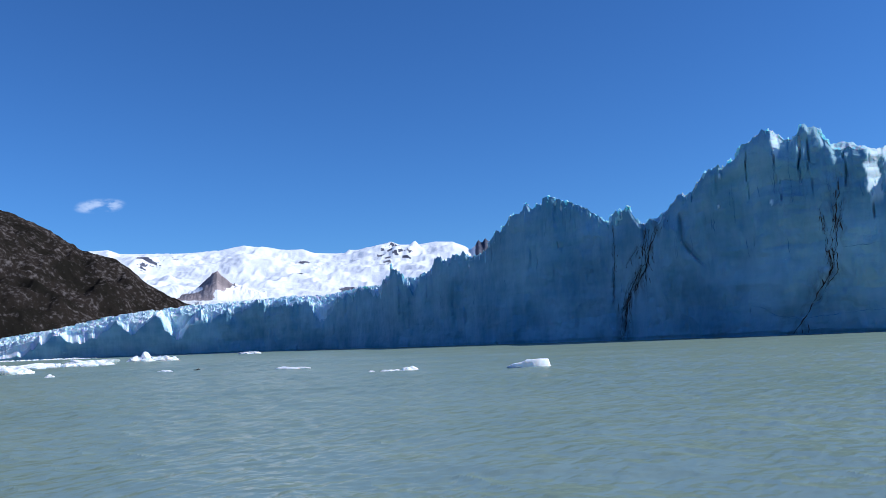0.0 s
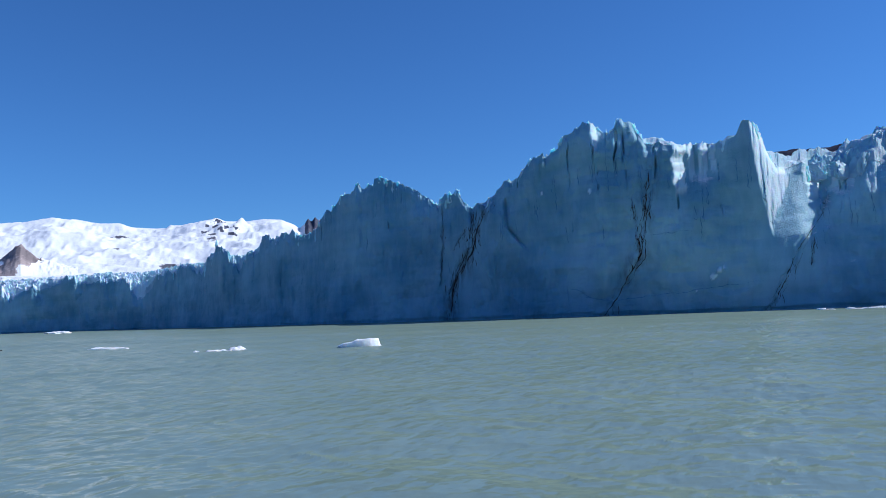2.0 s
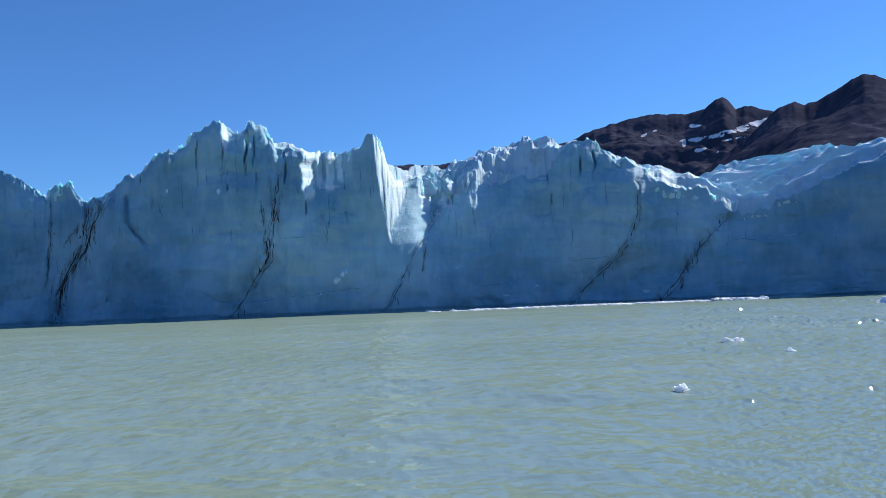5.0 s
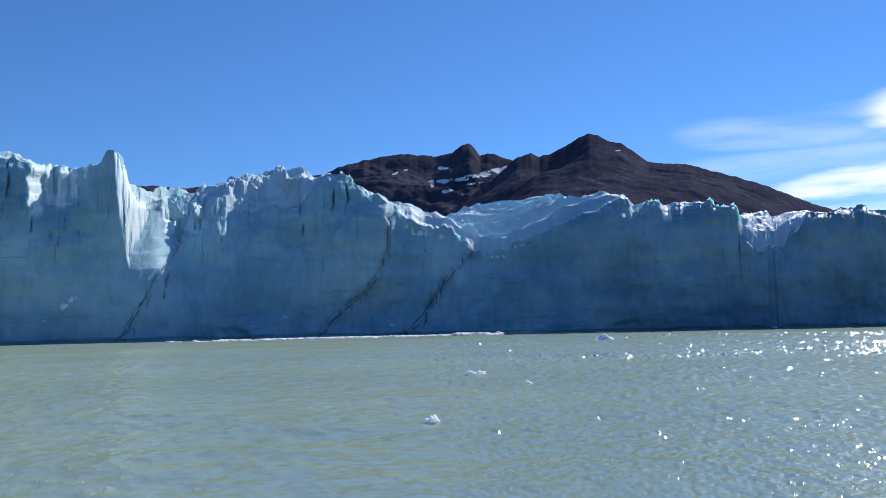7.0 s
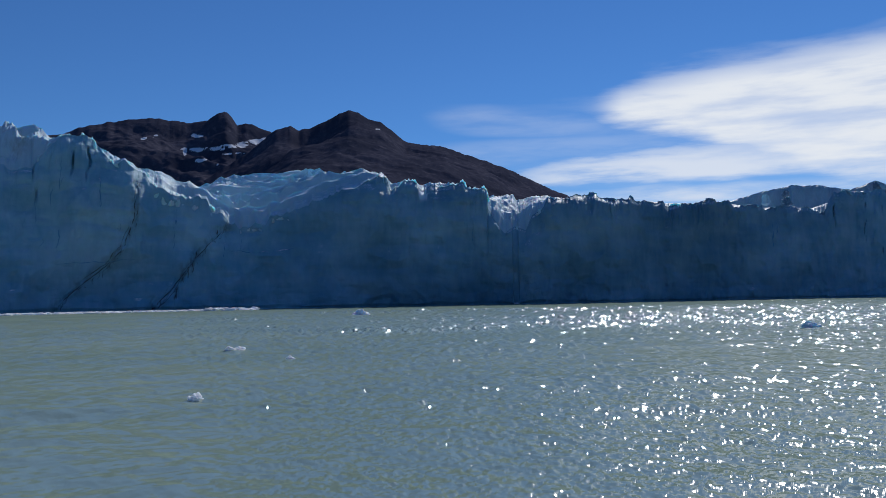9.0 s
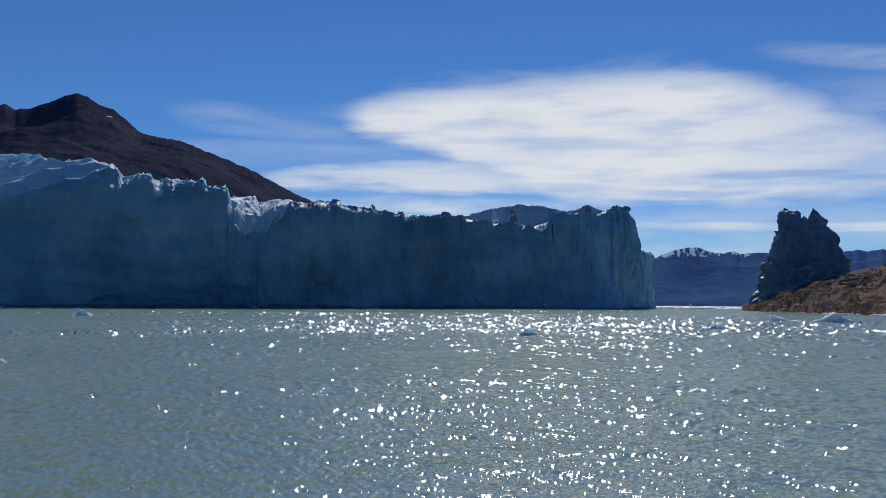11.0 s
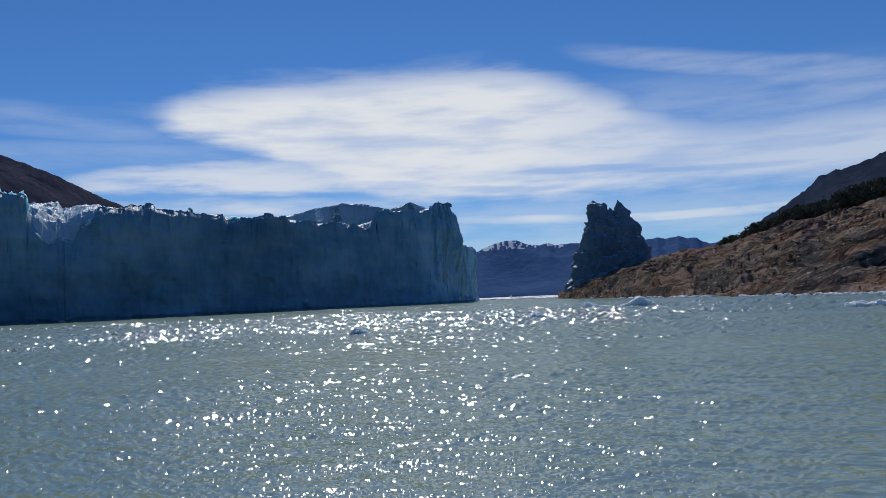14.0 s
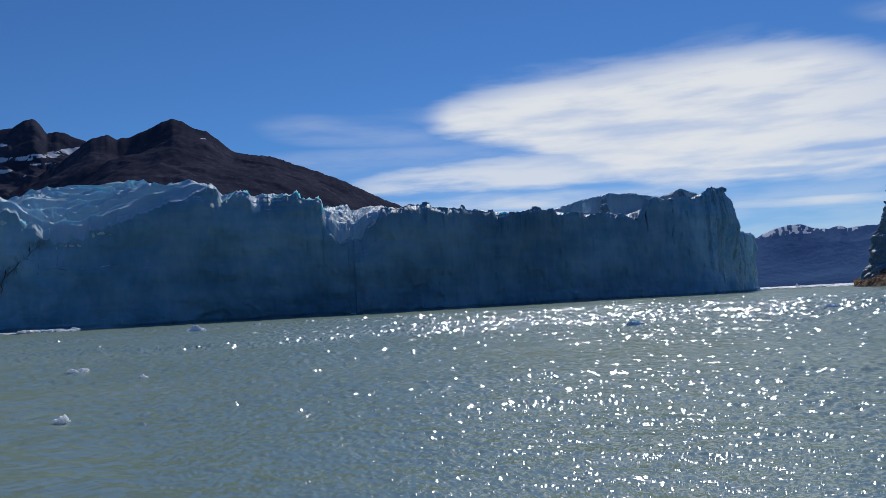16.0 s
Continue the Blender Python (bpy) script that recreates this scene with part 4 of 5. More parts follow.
slope_sheet("snow_mountains", -34, 14, 500, lambda b: at(FRONT, np.clip(b, -29, 104)) + np.interp(b, [-17.5, -15.5], [1000, 70]), 4700, 210, snowfield_height, SNOW_ROCK, {"snow": snowfield_cover}, "snow-covered icefield and white mountains beyond the glacier", "mountain")

NUNATAK = [(-17.4, 3.3), (-16.6, 3.75), (-16.1, 3.95), (-15.6, 4.3), (-15.1, 4.75), (-14.75, 5.15), (-14.45, 5.3), (-14.2, 5.0), (-13.9, 4.75), (-13.5, 4.45), (-12.9, 4.3), (-12.2, 4.1), (-11.2, 3.8)]


def outcrop_snow(b, r, z):
    """Snow on the ledge of the western shoulder and round the foot."""
    e = np.degrees(np.arctan((z - EYE_HEIGHT) / r))
    n = fbm(b * 2.2, e * 4, 0, 4, 91)
    ledge = np.exp(-((b + 15.9) / 0.55) ** 4 - ((e - 4.05 - 0.25 * (b + 15.9)) / 0.16) ** 2)
    foot = smooth(4.1 + 0.16 * np.maximum(b + 14.5, 0) * 2 + 0.2 * n - e, 0.0, 0.25) * smooth(b, -15.2, -14.2)
    return np.clip(1.1 * ledge + foot + 0.9 * smooth(b, -13.6, -12.4) * smooth(n, -0.3, 0.4), 0, 1)


slope_sheet("rock_outcrop", -17.4, -11.2, 150, 2450, 3150, 60,
            lambda b, r, k: rise(r, 3.0) + (rise(2800, at(NUNATAK, b)) - rise(2800, 3.0)) * np.sin(np.pi * np.clip(k, 0, 1)) ** 0.7 + 4 * fbm(b * 4, r / 60, 0, 5, 90) * np.sin(np.pi * k) - 12 * (1 - np.sin(np.pi * k)),
            PINK_ROCK, {"snow": outcrop_snow}, "reddish-brown rock outcrop rising from the snowfield", "rock")

HILL = [(-75, 15), (-45, 13.5), (-34, 11.0), (-27.52, 8.97), (-25.6, 8.27), (-24.46, 7.73), (-22.81, 6.6), (-20.95, 6.18), (-20.09, 5.62), (-19.05, 4.69), (-17.65, 3.74), (-16.4, 3.12), (-15.0, 2.2), (-14, 1)]


def hill_height(b, r, k):
    x, y, _ = spot(b, r)
    full = rise(1500, at(HILL, b))
    z = -4 + (full + 4) * np.sin(np.clip(k / 0.85, 0, 1) * np.pi / 2) ** 1.15
    z = z + (16 * (ridged(x / 120, y / 120, 0, 5, 95) - 0.4) + 5 * fbm(x / 22, y / 22, 0, 4, 96)) * smooth(k, 0.02, 0.2) * (1 - 0.95 * smooth(k, 0.42, 0.8)) * np.minimum(1, full / 120)
    z = z + 2.0 * fbm(x / 9, y / 9, 0, 3, 97) * smooth(k, 0.02, 0.1) * (1 - 0.6 * smooth(k, 0.7, 0.84))
    return z - 200 * smooth(k, 0.88, 1)


slope_sheet("wooded_hillside", -60, -14, 520, lambda b: np.interp(b, [-75, -40, -30, -27, -20, -14], [700, 850, 925, 960, 1050, 1150]), 1620, 200, hill_height, FOREST_ROCK, None, "dark scrub-covered hillside with grey rock faces", "hill")

slope_sheet("gravel_shore", -50, -22.5, 120, 890, 1010, 24, lambda b, r, k: -2 + 24 * np.sin(k * np.pi / 2) * smooth(b, -22.5, -24.5) * 1.0 + 0.8 * fbm(b * 6, r / 8, 0, 3, 98), SAND, None, "pale gravel shore below the wooded hillside", "beach")

PEAKS = [(28, 8.2), (33, 9.2), (35.1, 9.6), (36.8, 9.6), (41, 9.9), (47.7, 10.8), (48.7, 11.3), (50.3, 11.7), (52.7, 12.2), (55.6, 12.0), (56.7, 12.2), (57.3, 12.65), (57.8, 12.85), (58.2, 12.5), (58.6, 11.95), (59.2, 12.15), (60.8, 11.6), (61.5, 11.3), (66, 9), (80, 5)]
RIDGE = [(54, 6.5), (57, 8.6), (59.5, 10.3), (60.8, 11.5), (61.4, 11.85), (62.2, 12.03), (62.8, 11.75), (63.6, 11.95), (64.6, 12.4), (65.4, 12.85), (66.2, 13.15), (66.75, 13.05), (67.5, 12.6), (68.5, 12.25), (69.2, 11.8), (70.1, 11.0), (70.8, 10.85), (72.7, 10.6),
         (74.3, 10.05), (76, 9.45), (78.1, 8.55), (80, 7.65), (81.6, 6.95), (84, 6.0), (90, 4.2), (98, 2.0), (104, 0.5)]


def ridge_height(table, crest, spread, seed, rough, foot=0.25):
    def height(b, r, k):
        x, y, _ = spot(b, r)
        k2 = np.clip(k / 0.82, 0, 1)
        broad = sum(at(table, b + o) for o in (-6, -4.5, -3, -1.5, 0, 1.5, 3, 4.5, 6)) / 9
        peak = rise(crest, broad + (at(table, b) - broad) * smooth(k2, 0.45, 0.97))
        z = peak * (foot + (1 - foot) * k2 ** 1.1) - (8 if foot == 0 else 0) * (1 - smooth(k2, 0, 0.1))
        z = z + rough * (0.6 * ridged(x / spread, y / spread, 0, 6, seed, 0.5) - 0.35 + 0.6 * fbm(x / spread, y / spread, 0, 6, seed + 9, 0.55)) * smooth(k2, 0, 0.3) * (1 - 0.9 * smooth(k2, 0.85, 1.0)) + 3.5 * fbm(b * 2.6, k * 3, 0, 4, seed + 3) * smooth(k2, 0.7, 1)
        return z - 500 * smooth(k, 0.84, 1)
    return height


# snow left in the gullies: bearing, degrees over the eye, half widths, tilt
PATCHES = [(60.1, 10.95, 0.9, 0.16, 0.2), (58.6, 10.62, 1.5, 0.2, 0.17), (57.0, 10.33, 1.6, 0.13, 0.1), (55.6, 10.24, 0.8, 0.07, 0.05), (58.4, 10.05, 0.7, 0.07, 0.05), (53.1, 10.95, 0.8, 0.09, 0.3), (56.0, 11.15, 0.4, 0.13, 0.0),
           (56.2, 9.55, 0.4, 0.07, 0.05), (57.2, 9.3, 0.2, 0.06, 0.0), (55.2, 10.1, 0.12, 0.3, 0.0)]


def patches_of_snow(b, r, z):
    e = np.degrees(np.arctan((z - EYE_HEIGHT) / r))
    n = 0.85 * fbm(b * 2.0, e * 7.0, 0, 4, 99, 0.6)
    lie = 0.0
    for b0, e0, hb, he, tilt in PATCHES:
        lie = np.maximum(lie, np.exp(-((b - b0) / hb) ** 4 - ((e - e0 - tilt * (b - b0)) / he) ** 2) * (1.0 + n))
    return lie


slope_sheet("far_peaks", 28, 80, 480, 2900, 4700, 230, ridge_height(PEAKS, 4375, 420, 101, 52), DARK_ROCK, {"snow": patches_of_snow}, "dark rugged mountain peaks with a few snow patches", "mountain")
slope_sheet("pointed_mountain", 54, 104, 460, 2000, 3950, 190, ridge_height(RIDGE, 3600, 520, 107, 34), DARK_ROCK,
            {"snow": lambda b, r, z: 0.9 * np.exp(-((b - 68.2) / 0.22) ** 2 - ((r - 3420) / 40) ** 2) + 0.9 * np.exp(-((b - 71.6) / 0.4) ** 2 - ((r - 3440) / 30) ** 2)}, "dark brown pointed mountain above the glacier", "mountain")

FAR_LINE = [(98, 2.6), (103, 2.9), (104.85, 3.1), (105.9, 3.55), (106.4, 3.78), (107.3, 3.87), (107.9, 3.86), (109, 3.47), (109.4, 3.43), (110.1, 3.63), (110.5, 3.43), (112.2, 3.5), (117.1, 3.5), (117.4, 3.61), (117.9, 3.45), (118.8, 3.6), (119.4, 3.4), (120, 3.36),
            (120.3, 3.1), (120.8, 2.98), (121.5, 3.08), (126, 3.4), (135, 3.0)]
slope_sheet("distant_range", 98, 135, 420, 3900, 4800, 90, ridge_height(FAR_LINE, 4638, 330, 113, 7, 0.0), HAZE_ROCK,
            {"snow": lambda b, r, z: 0.95 * smooth(z, 235, 285) * smooth(fbm(b * 5.0, r / 60, 0, 4, 115), 0.0, 0.5) * (1 - smooth(b, 111, 113))}, "distant mountain range coloured blue as by haze, with thin snow", "mountain")

DARK_LINE = [(119.5, 1.5), (121.5, 2.6), (124.4, 4.45), (126.2, 5.55), (127.6, 6.7), (128.7, 7.1), (129.2, 7.03), (130.5, 7.6), (131.7, 7.9), (136, 9.2), (150, 11), (175, 9)]
slope_sheet("shadowed_mountain", 119.5, 175, 330, 700, 2100, 130, ridge_height(DARK_LINE, 1850, 420, 120, 16, 0.0), SHADED_WOODS, None, "dark shaded mountainside behind the headland", "mountain")
slope_sheet("lake_shore_hills", 170, 300, 160, 3000, 4700, 40, ridge_height([(170, 5), (200, 6), (230, 4.5), (260, 6), (285, 8), (300, 10)], 4400, 400, 130, 80, 0.0), DARK_ROCK, {"snow": lambda b, r, z: z * 0}, "dark hills across the lake", "hill")

# ---------------------------------------------------------------- the rock headland
SHORE = [(110.6, 420), (111.2, 390), (112.5, 345), (115, 282), (117, 250), (119, 224), (122.3, 191), (126, 168), (131.5, 150), (140, 132), (160, 120)]
SLOPE = [(110.6, 0.15), (111.5, 0.5), (112.9, 1.0), (117.1, 2.1), (118.9, 2.4), (120.4, 2.6), (122.2, 2.75), (123.6, 3.2), (126, 3.75), (127.7, 4.0), (129.4, 4.37), (131.5, 4.7), (140, 6), (160, 8)]


def headland_height(b, r, k):
    x, y, _ = spot(b, r)
    crest_r = at(SHORE, b) + 0.6 * (520 - at(SHORE, b))
    full = rise(crest_r, at(SLOPE, b))
    k2 = np.clip(k / 0.6, 0, 1)
    z = -1.5 + (full + 1.5) * np.sin(k2 * np.pi / 2) ** 0.85
    bed = z + 3.0 * fbm(x / 60, y / 60, 0, 3, 140) + 0.09 * (b - 110.6)
    for ledge, much in ((4.2, 0.85), (1.3, 0.7)):
        t = bed / ledge - np.floor(bed / ledge)
        z = z + ledge * (smooth(t, 0.5, 1.0) - t) * much * smooth(k2, 0, 0.05) * (1 - 0.5 * smooth(k2, 0.8, 1)) * np.minimum(1, full / 8)
    z = z + (0.9 * (ridged(x / 16, y / 16, bed / 5, 4, 141) - 0.3) + 0.08 * fbm(x / 3, y / 3, z / 1.5, 4, 142)) * smooth(k2, 0, 0.06) * np.minimum(1, full / 8) * (1 - 0.7 * smooth(k2, 0.85, 1))
    # dipping joints that weather into dark gaps
    dip = z + 0.05 * x + 4.5 * fbm(x / 30, y / 30, 0, 3, 143)
    joint = (1 - np.abs(bumps(dip / 1.9, (x + y) / 30, 0, 144))) ** 7 + 0.12 * (1 - np.abs(bumps(x / 7 + 0.5 * dip, y / 7, 0, 145))) ** 10
    z = z - 2.3 * joint * smooth(k2, 0.02, 0.08) * np.minimum(1, full / 8) * (1 - 0.8 * smooth(k2, 0.85, 1))
    return z - 30 * smooth(k, 0.68, 1)


slope_sheet("rock_headland", 110.6, 145, 640, lambda b: at(SHORE, b) - 1, 520, 250, headland_height, SHORE_ROCK, None, "bare brown layered rock headland sloping into the lake", "headland", False)


# ---------------------------------------------------------------- the ice tower on the headland
def lump(name, base, table, depth, seed, material, parent, cols=150, rows=110, rough=2.1, label=""):
    """A rough block of ice: table gives height, sideways shift and half width; it stands on base and faces the boat."""
    bx, by, bz, bearing = base
    b = radians(bearing)
    side, away = (math.cos(b), -math.sin(b)), (math.sin(b), math.cos(b))
    zs = np.linspace(table[0][0], table[-1][0], rows)[:, None]
    th = np.linspace(0, 2 * np.pi, cols)[None]
    shift = np.interp(zs, [q[0] for q in table], [q[1] for q in table])
    half = np.interp(zs, [q[0] for q in table], [q[2] for q in table])
    deep = depth * half / max(q[2] for q in table)
    cs, sn = np.cos(th), np.sin(th)
    u = shift + half * np.sign(cs) * np.abs(cs) ** 0.85
    w = deep * np.sign(sn) * np.abs(sn) ** 0.85
    n = rough * 0.75 * (np.abs(fbm(u / 6, w / 6, zs / 9, 3, seed)) * 2 - 0.5) + 0.45 * rough * fbm(u / 2.6, w / 2.6, zs / 2.4, 4, seed + 4)
    n = n * np.minimum(1, half / 4)
    seam = (1 - smooth(th, 5.6, 6.28)) * smooth(th, 0, 0.7)
    n = n * seam + (1 - seam) * n[:, :1]
    u, w = u + n * cs, w + n * sn
    z = bz + zs + 0.5 * n * smooth(zs, table[0][0] + 1, table[-1][0])
    return grid_mesh(name, bx + u * side[0] + w * away[0], by + u * side[1] + w * away[1], z, material, parent, label, layers={"dirt": 0.2 * smooth(fbm(u / 5, w / 5, zs / 6, 4, seed + 8), 0.0, 0.6)})


def build_tower():
    tower = new("ice_tower")
    tagged(tower, "rugged blue-grey ice pinnacle with two horns behind the rock headland", "ice")
    x, y, _ = spot(114.55, 432.0)
    base = (x, y, 0.0, 114.55)
    body = [(0, -1.5, 26), (5.5, -1.2, 23.5), (10, -0.6, 21.5), (17, 0.3, 19.6), (24, 0.6, 17.6), (29, 0.5, 15.9), (34, 0.2, 13.8), (37, -0.8, 11.6), (39.5, -1.8, 8.5), (41, -2.5, 4.5), (41.6, -2.5, 0.1)]
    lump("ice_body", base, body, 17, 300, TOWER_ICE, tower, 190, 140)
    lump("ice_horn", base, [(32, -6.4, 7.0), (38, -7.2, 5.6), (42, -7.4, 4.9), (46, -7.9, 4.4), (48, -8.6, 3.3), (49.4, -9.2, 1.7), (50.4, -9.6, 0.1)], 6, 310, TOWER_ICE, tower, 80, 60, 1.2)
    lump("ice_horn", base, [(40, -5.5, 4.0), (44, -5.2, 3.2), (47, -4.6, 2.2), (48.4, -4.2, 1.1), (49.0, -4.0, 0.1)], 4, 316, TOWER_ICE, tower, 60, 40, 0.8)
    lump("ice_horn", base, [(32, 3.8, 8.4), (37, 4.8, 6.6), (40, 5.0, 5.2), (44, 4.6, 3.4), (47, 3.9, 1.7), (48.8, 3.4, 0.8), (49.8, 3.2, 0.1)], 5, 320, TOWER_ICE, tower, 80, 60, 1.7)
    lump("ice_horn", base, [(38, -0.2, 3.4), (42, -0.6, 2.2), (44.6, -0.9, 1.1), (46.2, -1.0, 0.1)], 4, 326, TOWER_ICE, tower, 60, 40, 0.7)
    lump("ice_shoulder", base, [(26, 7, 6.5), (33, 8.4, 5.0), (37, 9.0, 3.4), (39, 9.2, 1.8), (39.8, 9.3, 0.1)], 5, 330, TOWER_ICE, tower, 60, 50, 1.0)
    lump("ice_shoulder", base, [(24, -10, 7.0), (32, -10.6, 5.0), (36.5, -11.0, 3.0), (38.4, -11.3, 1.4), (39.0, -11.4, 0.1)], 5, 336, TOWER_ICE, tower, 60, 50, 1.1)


build_tower()


# ---------------------------------------------------------------- floating ice
def floe_mesh(width, height, seed, flat, profile=None):
    """A floating block: a melted, lobed top over a ledge at the waterline."""
    rng = random.Random(seed)
    bm = bmesh.new()
    bmesh.ops.create_icosphere(bm, subdivisions=4, radius=1.0)
    off = Vector((rng.uniform(-50, 50), rng.uniform(-50, 50), rng.uniform(-50, 50)))
    long_ = rng.uniform(0.45, 0.7)
    for v in bm.verts:
        p = v.co.copy()
        n = noise.fractal(p * 1.3 + off, 1.0, 2.0, 3)
        m = noise.fractal(p * 4.0 + off, 1.0, 2.0, 2)
        k = 1 + 0.38 * n + 0.10 * m
        lift = 0.55 + 0.75 * noise.noise(Vector((p.x * 1.6, p.y * 1.6, 3.3)) + off)
        z = p.z * (height * max(0.12, lift) * (1.35 if not flat else 1.0) if p.z > 0 else 0.35 * height + 0.1)
        if p.z > 0 and flat:
            z = height * max(0.15, lift) * min(1.0, p.z * 2.2)
        if profile:
            k = 1 + 0.07 * n + 0.03 * m
            if p.z > 0:
                z = height * float(at(profile, p.x)) * min(1.0, p.z * 3.0) * (1 + (0.22 * n + 0.16 * m) * (0.25 if profile is SLAB else 1.0))
        v.co = Vector((p.x * k * width * 0.5, p.y * k * width * 0.5 * long_, z + 0.04 * height * m))
    return bm


def floe(bearing, distance, width, height, seed, label, flat=True, name="ice_floe", material=None, profile=None):
    ob = part(name, floe_mesh(width, height, seed, flat, profile), material or FLOE_ICE, None)
    x, y, _ = spot(bearing, distance)
    ob.matrix_world = pose(x, y, 0.0, 0, 0, -bearing + random.Random(seed).uniform(-25, 25) * (0.2 if profile else 1.0))
    return tagged(ob, label, "ice floe", "floating ice on the lake")


# the height along three of the larger pieces, from end to end
SLAB = [(-1, 0.1), (-0.75, 0.42), (-0.35, 0.62), (-0.1, 0.95), (0.1, 0.9), (0.5, 0.98), (0.95, 1.0), (1, 0.9)]
TAIL = [(-1, 0.95), (-0.7, 1.0), (-0.35, 0.6), (0.1, 0.35), (1, 0.15)]
PEAK = [(-1, 0.12), (-0.6, 0.3), (-0.25, 0.75), (0.05, 1.0), (0.3, 0.85), (0.6, 0.5), (1, 0.2)]
WHITE = "small white floating piece of ice on the water"
for k, (bb, dd, ww, hh, flat, text) in enumerate([
        (6.6, 65.5, 3.4, 0.56, True, "flat-topped pale floating ice slab, the largest in open water"), (-2.95, 67, 1.6, 0.16, True, "low melting sheet of floating white ice"), (-1.6, 66, 1.5, 0.36, False, WHITE), (-4.25, 67, 0.5, 0.14, False, WHITE),
        (-9.65, 88.5, 3.6, 0.3, True, "long thin floating sheet of white ice"), (-17.8, 103, 1.8, 0.2, True, "low melting sheet of floating white ice"), (-24.6, 104, 1.0, 0.3, False, WHITE), (-26.6, 134, 5.5, 1.2, True, "broad white floating ice sheet with a lumpy top"),
        (-25.6, 212, 14, 1.0, True, "long thin floating sheet of white ice"), (-22.1, 232, 11, 1.4, True, "long thin floating sheet of white ice"), (-19.3, 252, 7, 2.4, False, "lumpy white floating ice block"), (-17.9, 256, 9, 1.6, True, "broad white floating ice sheet with a lumpy top"),
        (-12.4, 430, 11, 1.4, True, "low melting sheet of floating white ice"), (53.2, 19.4, 0.33, 0.13, False, WHITE), (57.1, 38, 1.0, 0.27, False, WHITE), (60.6, 31.7, 0.36, 0.13, False, WHITE),
        (66.6, 128, 3.0, 0.8, False, "lumpy white floating ice block"), (59.1, 243, 5.5, 1.2, False, "lumpy white floating ice block"),
        (96.4, 57.3, 1.3, 0.3, False, "half-melted clear grey floating ice lump"), (109.2, 79, 1.6, 0.36, False, "half-melted clear grey floating ice lump"), (113.4, 126, 4.2, 0.8, True, "low floating ice with one raised end"),
        (112.6, 127, 1.4, 1.0, False, "lumpy white floating ice block"), (116.1, 124, 5.2, 1.3, False, "peaked white floating ice block near the headland"), (123.5, 77, 0.55, 0.22, False, WHITE), (130.3, 81, 3.3, 0.55, True, "long thin floating sheet of white ice"),
        (107.4, 880, 8, 3.4, False, "lumpy white floating ice block")]):
    floe(bb, dd, ww, hh, 400 + k, text, flat, material=CLEAR_ICE if "clear" in text else FLOE_ICE, profile=SLAB if "largest" in text else TAIL if "raised end" in text else PEAK if "peaked" in text else None)


def brash(name, places, seed, label):
    """Many bits of ice too small to count, in one mesh."""
    rng = random.Random(seed)
    verts, faces = [], []
    for bb, dd, ww, hh in places:
        x, y, _ = spot(bb, dd)
        t, k = radians(bb), len(verts)
        n = 7
        for lift, shrink in ((-0.1, 1.0), (hh * 0.6, 0.95), (hh, 0.55)):
            for i in range(n):
                a = 2 * math.pi * i / n
                r = 0.5 * ww * shrink * rng.uniform(0.7, 1.25)
                u, w = r * math.cos(a), r * math.sin(a) * 0.55
                verts.append((x + u * math.cos(t) + w * math.sin(t), y - u * math.sin(t) + w * math.cos(t), lift * rng.uniform(0.7, 1.2)))
        for lev in (0, n):
            for i in range(n):
                faces.append((k + lev + i, k + lev + (i + 1) % n, k + lev + n + (i + 1) % n, k + lev + n + i))
        faces.append(tuple(k + 2 * n + i for i in range(n)))
    me = bpy.data.meshes.new(name)
    me.from_pydata(verts, [], faces)
    me.materials.append(FLOE_ICE)
    return tagged(new(name, me), label, "brash ice", kind="stuff")


rng = random.Random(77)
front_d = lambda bb: float(at(FRONT, bb))
foot = []
for k in range(520):
    bb = rng.triangular(37, 59.6, 57)
    # set out in the sun, where the camera sees them along the foot
    foot.append((bb, front_d(bb) - rng.uniform(38, 47), rng.uniform(0.8, 3.2), rng.uniform(0.2, 0.5) + (0.35 if 56.5 < bb < 59 else 0)))
for k in range(90):
    bb = rng.uniform(-27.5, -22)
    foot.append((bb, front_d(bb) - rng.uniform(4, 30), rng.uniform(2, 7), rng.uniform(0.4, 1.2)))
for k in range(60):
    bb = rng.uniform(-28, -21)
    foot.append((bb, rng.uniform(190, 260), rng.uniform(1, 4), rng.uniform(0.2, 0.6)))
brash("brash_ice", foot, 78, "crumbs of white ice afloat before the glacier foot")
far = [(rng.uniform(104.9, 111.6), 4900 / rng.uniform(1.3, 7.0), rng.uniform(6, 26), rng.uniform(0.5, 1.4)) for k in range(420)]
brash("distant_brash_ice", far, 79, "pale band of brash ice on the far water")
shore = []
for k in range(170):
    bb = rng.uniform(112.5, 133)
    if 121 < bb < 122.5 or (k % 3 and bb < 115):
        continue
    shore.append((bb, float(at(SHORE, bb)) - rng.uniform(1.2, 3.0), rng.uniform(0.5, 2.2), rng.uniform(0.25, 0.6)))
brash("shore_ice", shore, 80, "line of white ice crumbs along the rocky shore")

# a dark bit of driftwood
bm = bmesh.new()
bmesh.ops.create_cone(bm, cap_ends=True, segments=10, radius1=0.07, radius2=0.04, depth=0.75, matrix=pose(0, 0, 0.06, 0, 84, 0))
bmesh.ops.create_cone(bm, cap_ends=True, segments=8, radius1=0.035, radius2=0.015, depth=0.25, matrix=pose(0.1, 0.05, 0.14, 25, 30, 0))
wood = part("driftwood", bm, FOREST_ROCK, None)
wood.matrix_world = pose(*spot(-15.8, 103), 0, 0, 10)
tagged(wood, "dark waterlogged piece of driftwood afloat", "driftwood")


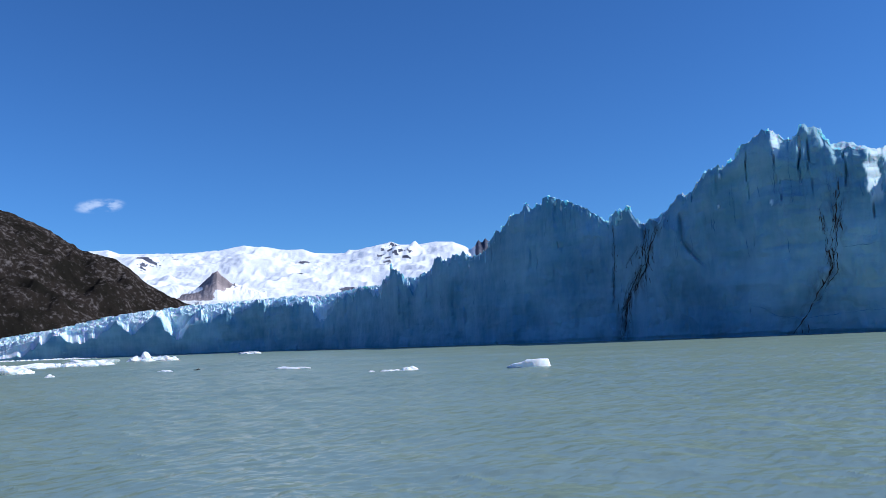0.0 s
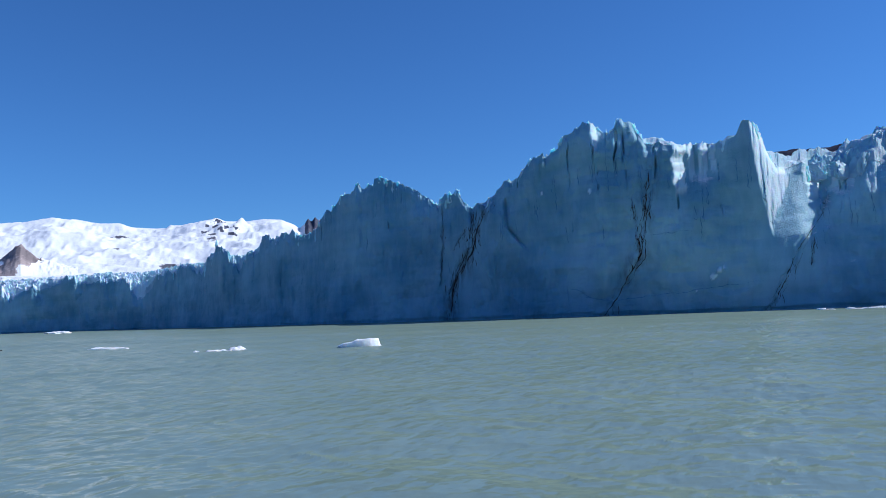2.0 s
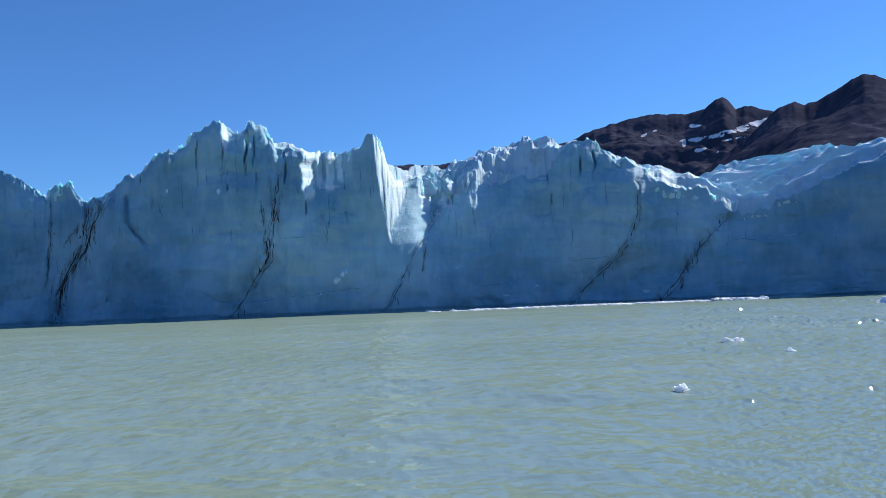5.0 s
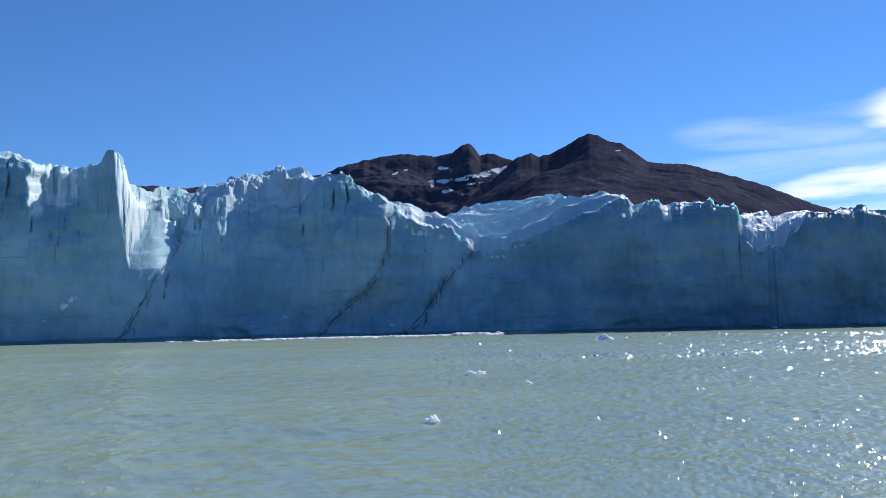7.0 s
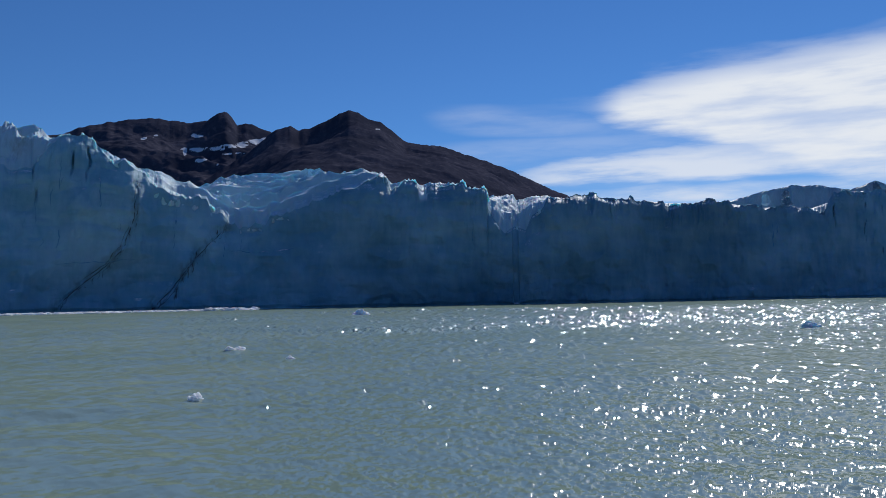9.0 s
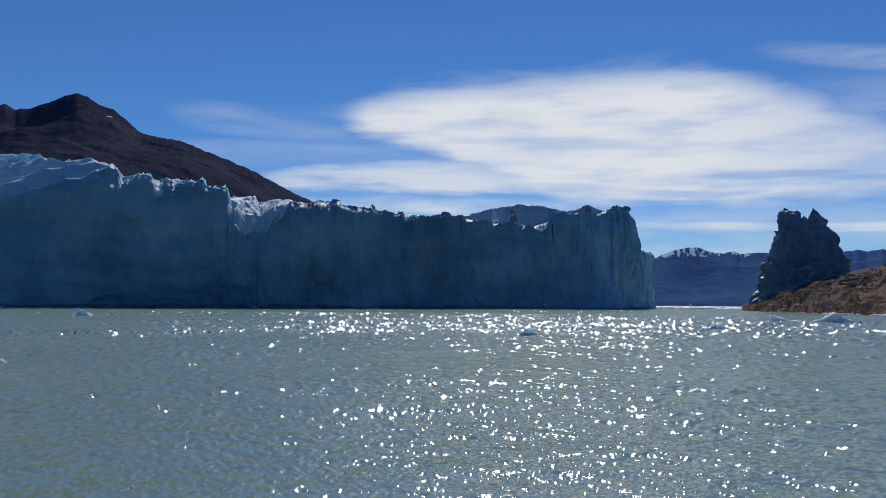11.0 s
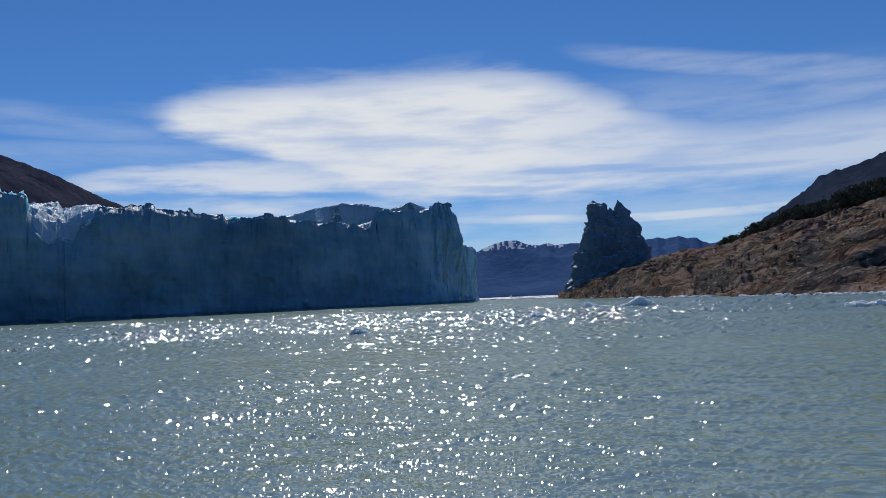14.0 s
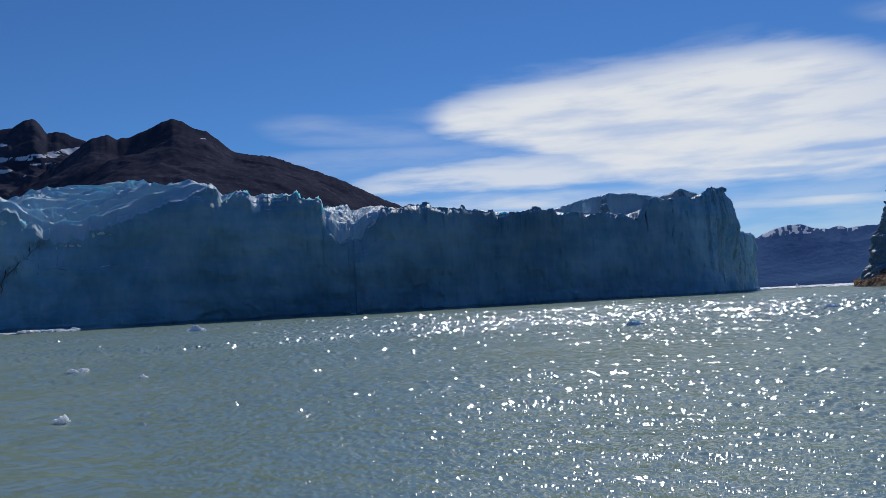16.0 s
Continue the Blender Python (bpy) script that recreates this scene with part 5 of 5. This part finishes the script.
# ---------------------------------------------------------------- trees on the headland
def leaf_material():
    m, nt, sh_, pos = new_material("dark_beech_leaves")
    nt.tree.links.new(nt.mix(nt.noise(pos, 1.4, 3.0), (0.07, 0.078, 0.042), (0.15, 0.145, 0.08)), sh_.inputs["Base Color"])
    sh_.inputs["Roughness"].default_value = 0.8
    return m


LEAVES = leaf_material()
BARK = rock_material("grey_bark", (0.04, 0.035, 0.03), (0.08, 0.07, 0.06), (0.12, 0.11, 0.1), 0.05)[0]


def beech(seed, tall):
    rng = random.Random(seed)
    tree = new("beech_tree")
    bm = bmesh.new()
    lean = rng.uniform(-6, 6)
    bmesh.ops.create_cone(bm, cap_ends=True, segments=7, radius1=0.16, radius2=0.05, depth=tall * 0.75, matrix=pose(0, 0, tall * 0.36, lean, lean / 2, 0))
    tips = []
    for k in range(7):
        a, h = k * 2.4 + rng.uniform(-0.4, 0.4), tall * rng.uniform(0.25, 0.7)
        out = tall * rng.uniform(0.18, 0.3)
        tip = Vector((out * math.cos(a), out * math.sin(a), h + out * 0.7))
        tips.append(tip)
        mid = (tip + Vector((0, 0, h))) / 2
        turn = (tip - Vector((0, 0, h))).to_track_quat("Z", "Y").to_matrix().to_4x4()
        bmesh.ops.create_cone(bm, cap_ends=False, segments=5, radius1=0.06, radius2=0.02, depth=(tip - Vector((0, 0, h))).length, matrix=Matrix.Translation(mid) @ turn)
    part("trunk", bm, BARK, tree)
    verts, faces = [], []
    tips += [Vector((rng.uniform(-0.4, 0.4), rng.uniform(-0.4, 0.4), tall * rng.uniform(0.6, 0.95))) for k in range(5)]
    for tip in tips:
        for k in range(30):
            c = tip + Vector((rng.gauss(0, 1), rng.gauss(0, 1), rng.gauss(0, 0.7))) * tall * 0.09
            c.z = max(c.z, 0.35)
            s = tall * rng.uniform(0.03, 0.065)
            e = Euler((rng.uniform(0, 6), rng.uniform(0, 6), rng.uniform(0, 6))).to_matrix()
            n = len(verts)
            verts += [tuple(c + e @ Vector(q) * s) for q in ((-1, -0.6, 0), (1, -0.6, 0.25), (0.9, 0.7, 0), (-0.8, 0.6, 0.3))]
            faces += [(n, n + 1, n + 2), (n, n + 2, n + 3)]
    me = bpy.data.meshes.new("crown")
    me.from_pydata(verts, [], faces)
    me.materials.append(LEAVES)
    crown = new("crown", me)
    crown.parent = tree
    return tagged(tree, "dark green wind-clipped beech tree on the rocky ridge", "tree", "trees on the headland")


def ground_height(bb, dd):
    near = float(at(SHORE, bb)) - 1
    return float(headland_height(np.array([bb]), np.array([dd]), np.array([(dd - near) / (520 - near)]))[0])


def ridge_distance(bb):
    return float(at(SHORE, bb)) + 0.6 * (520 - float(at(SHORE, bb)))


kinds = [beech(500 + k, 4.4 + 0.5 * k) for k in range(4)]
rng = random.Random(501)
places = [(122.45, ridge_distance(122.45) - 3)]
for k in range(285):
    bb = 121.3 + 13.5 * rng.random() ** 0.8
    places.append((bb, ridge_distance(bb) + rng.uniform(-16, 10)))
for k, (bb, dd) in enumerate(places):
    x, y, _ = spot(bb, dd)
    size = rng.uniform(0.7, 1.25) * min(1.65, 0.6 + 0.1 * max(0, bb - 120.5))
    m = pose(x, y, ground_height(bb, dd) - 0.35, 0, 0, rng.uniform(0, 360))
    ob = kinds[k] if k < len(kinds) else copy_thing(kinds[k % len(kinds)], m)
    ob.matrix_basis = m @ Matrix.Scale(size, 4)


# ---------------------------------------------------------------- fins and blocks of ice along the crest
def fin_mesh(seed):
    rng = random.Random(seed)
    bm = bmesh.new()
    bmesh.ops.create_icosphere(bm, subdivisions=3, radius=1.0)
    off = Vector((rng.uniform(-90, 90), rng.uniform(-90, 90), rng.uniform(-90, 90)))
    lean = rng.uniform(-0.35, 0.35)
    for v in bm.verts:
        p = v.co.copy()
        box = max(abs(p.x), abs(p.y), abs(p.z))
        p = p.lerp(p / box * 0.86, 0.55)
        t = (p.z + 1) / 2
        n = noise.fractal(p * 1.7 + off, 1.0, 2.0, 3)
        slim = 1 - 0.5 * t ** 1.6
        cell = noise.cell(p * 1.9 + off)
        v.co = Vector((p.x * slim * (1 + 0.45 * n + 0.16 * cell) + lean * t, p.y * (1 - 0.6 * t) * (1 + 0.4 * n + 0.16 * cell), p.z + (0.4 * n + 0.16 * cell) * t))
    me = bpy.data.meshes.new("serac")
    bm.to_mesh(me)
    bm.free()
    me.materials.append(FIN_ICE)
    return me


FINS = [fin_mesh(600 + k) for k in range(10)]
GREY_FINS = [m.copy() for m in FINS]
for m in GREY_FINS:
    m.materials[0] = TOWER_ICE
rng = random.Random(611)
bb = -7.5
while bb < 104.2:
    c = int(np.searchsorted(B, bb))
    tx, ty = CX[min(c + 3, len(CX) - 1)] - CX[c - 3], CY[min(c + 3, len(CY) - 1)] - CY[c - 3]
    wide, tall, thick = rng.uniform(0.8, 2.4), rng.uniform(1.6, 3.4), rng.uniform(0.5, 1.1)
    quiet = 57.5 < bb < 68
    if quiet:
        wide, tall = wide * 0.7, tall * 0.5
    if bb > 79:
        wide, tall = wide * 1.7, tall * 0.55
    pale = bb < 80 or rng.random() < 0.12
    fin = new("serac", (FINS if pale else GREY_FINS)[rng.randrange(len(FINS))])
    fin.parent = GLACIER
    b_ = math.radians(bb)
    up = CZ[c] - tall + rng.uniform(0.0, 0.9) * (0.4 if quiet else 1.0)
    fin.matrix_basis = Matrix.Translation((CX[c] + 0.7 * math.sin(b_), CY[c] + 0.7 * math.cos(b_), up)) @ Matrix.Rotation(math.atan2(ty, tx) + rng.uniform(-0.5, 0.5), 4, "Z") @ Matrix.Diagonal((wide, thick, tall, 1))
    bb += rng.uniform(0.22, 0.7) * (1.6 if quiet else 2.0 if bb > 79 else 1.0)

# larger blocks of broken ice behind the crest
rng = random.Random(640)
for k in range(69):
    bb = rng.triangular(36.6, 47.0, 43) if k < 64 else rng.uniform(92.0, 101.0)
    c = int(np.searchsorted(B, bb))
    back = rng.uniform(5, 24)
    e = np.interp(bb, [q[0] for q in BEHIND], [q[1] for q in BEHIND])
    far_z = rise(D[c] + back, e)
    wide, deep_, tall = rng.uniform(1.6, 4.4) * (1 if k < 64 else 0.7), rng.uniform(1.6, 3.2), rng.uniform(2.2, 4.4) * (1 if k < 64 else 0.7)
    block = new("serac", FINS[rng.randrange(len(FINS))].copy())
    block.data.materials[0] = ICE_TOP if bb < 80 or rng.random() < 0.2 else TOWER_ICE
    block.parent = GLACIER
    x, y, _ = spot(bb, D[c] + back + 4)
    f = back / 24
    block.matrix_basis = Matrix.Translation((x, y, CZ[c] * (1 - f) + far_z * f - 0.75 * tall)) @ Matrix.Rotation(rng.uniform(0, 6), 4, "Z") @ Matrix.Rotation(rng.uniform(-0.3, 0.3), 4, "X") @ Matrix.Diagonal((wide, deep_, tall, 1))
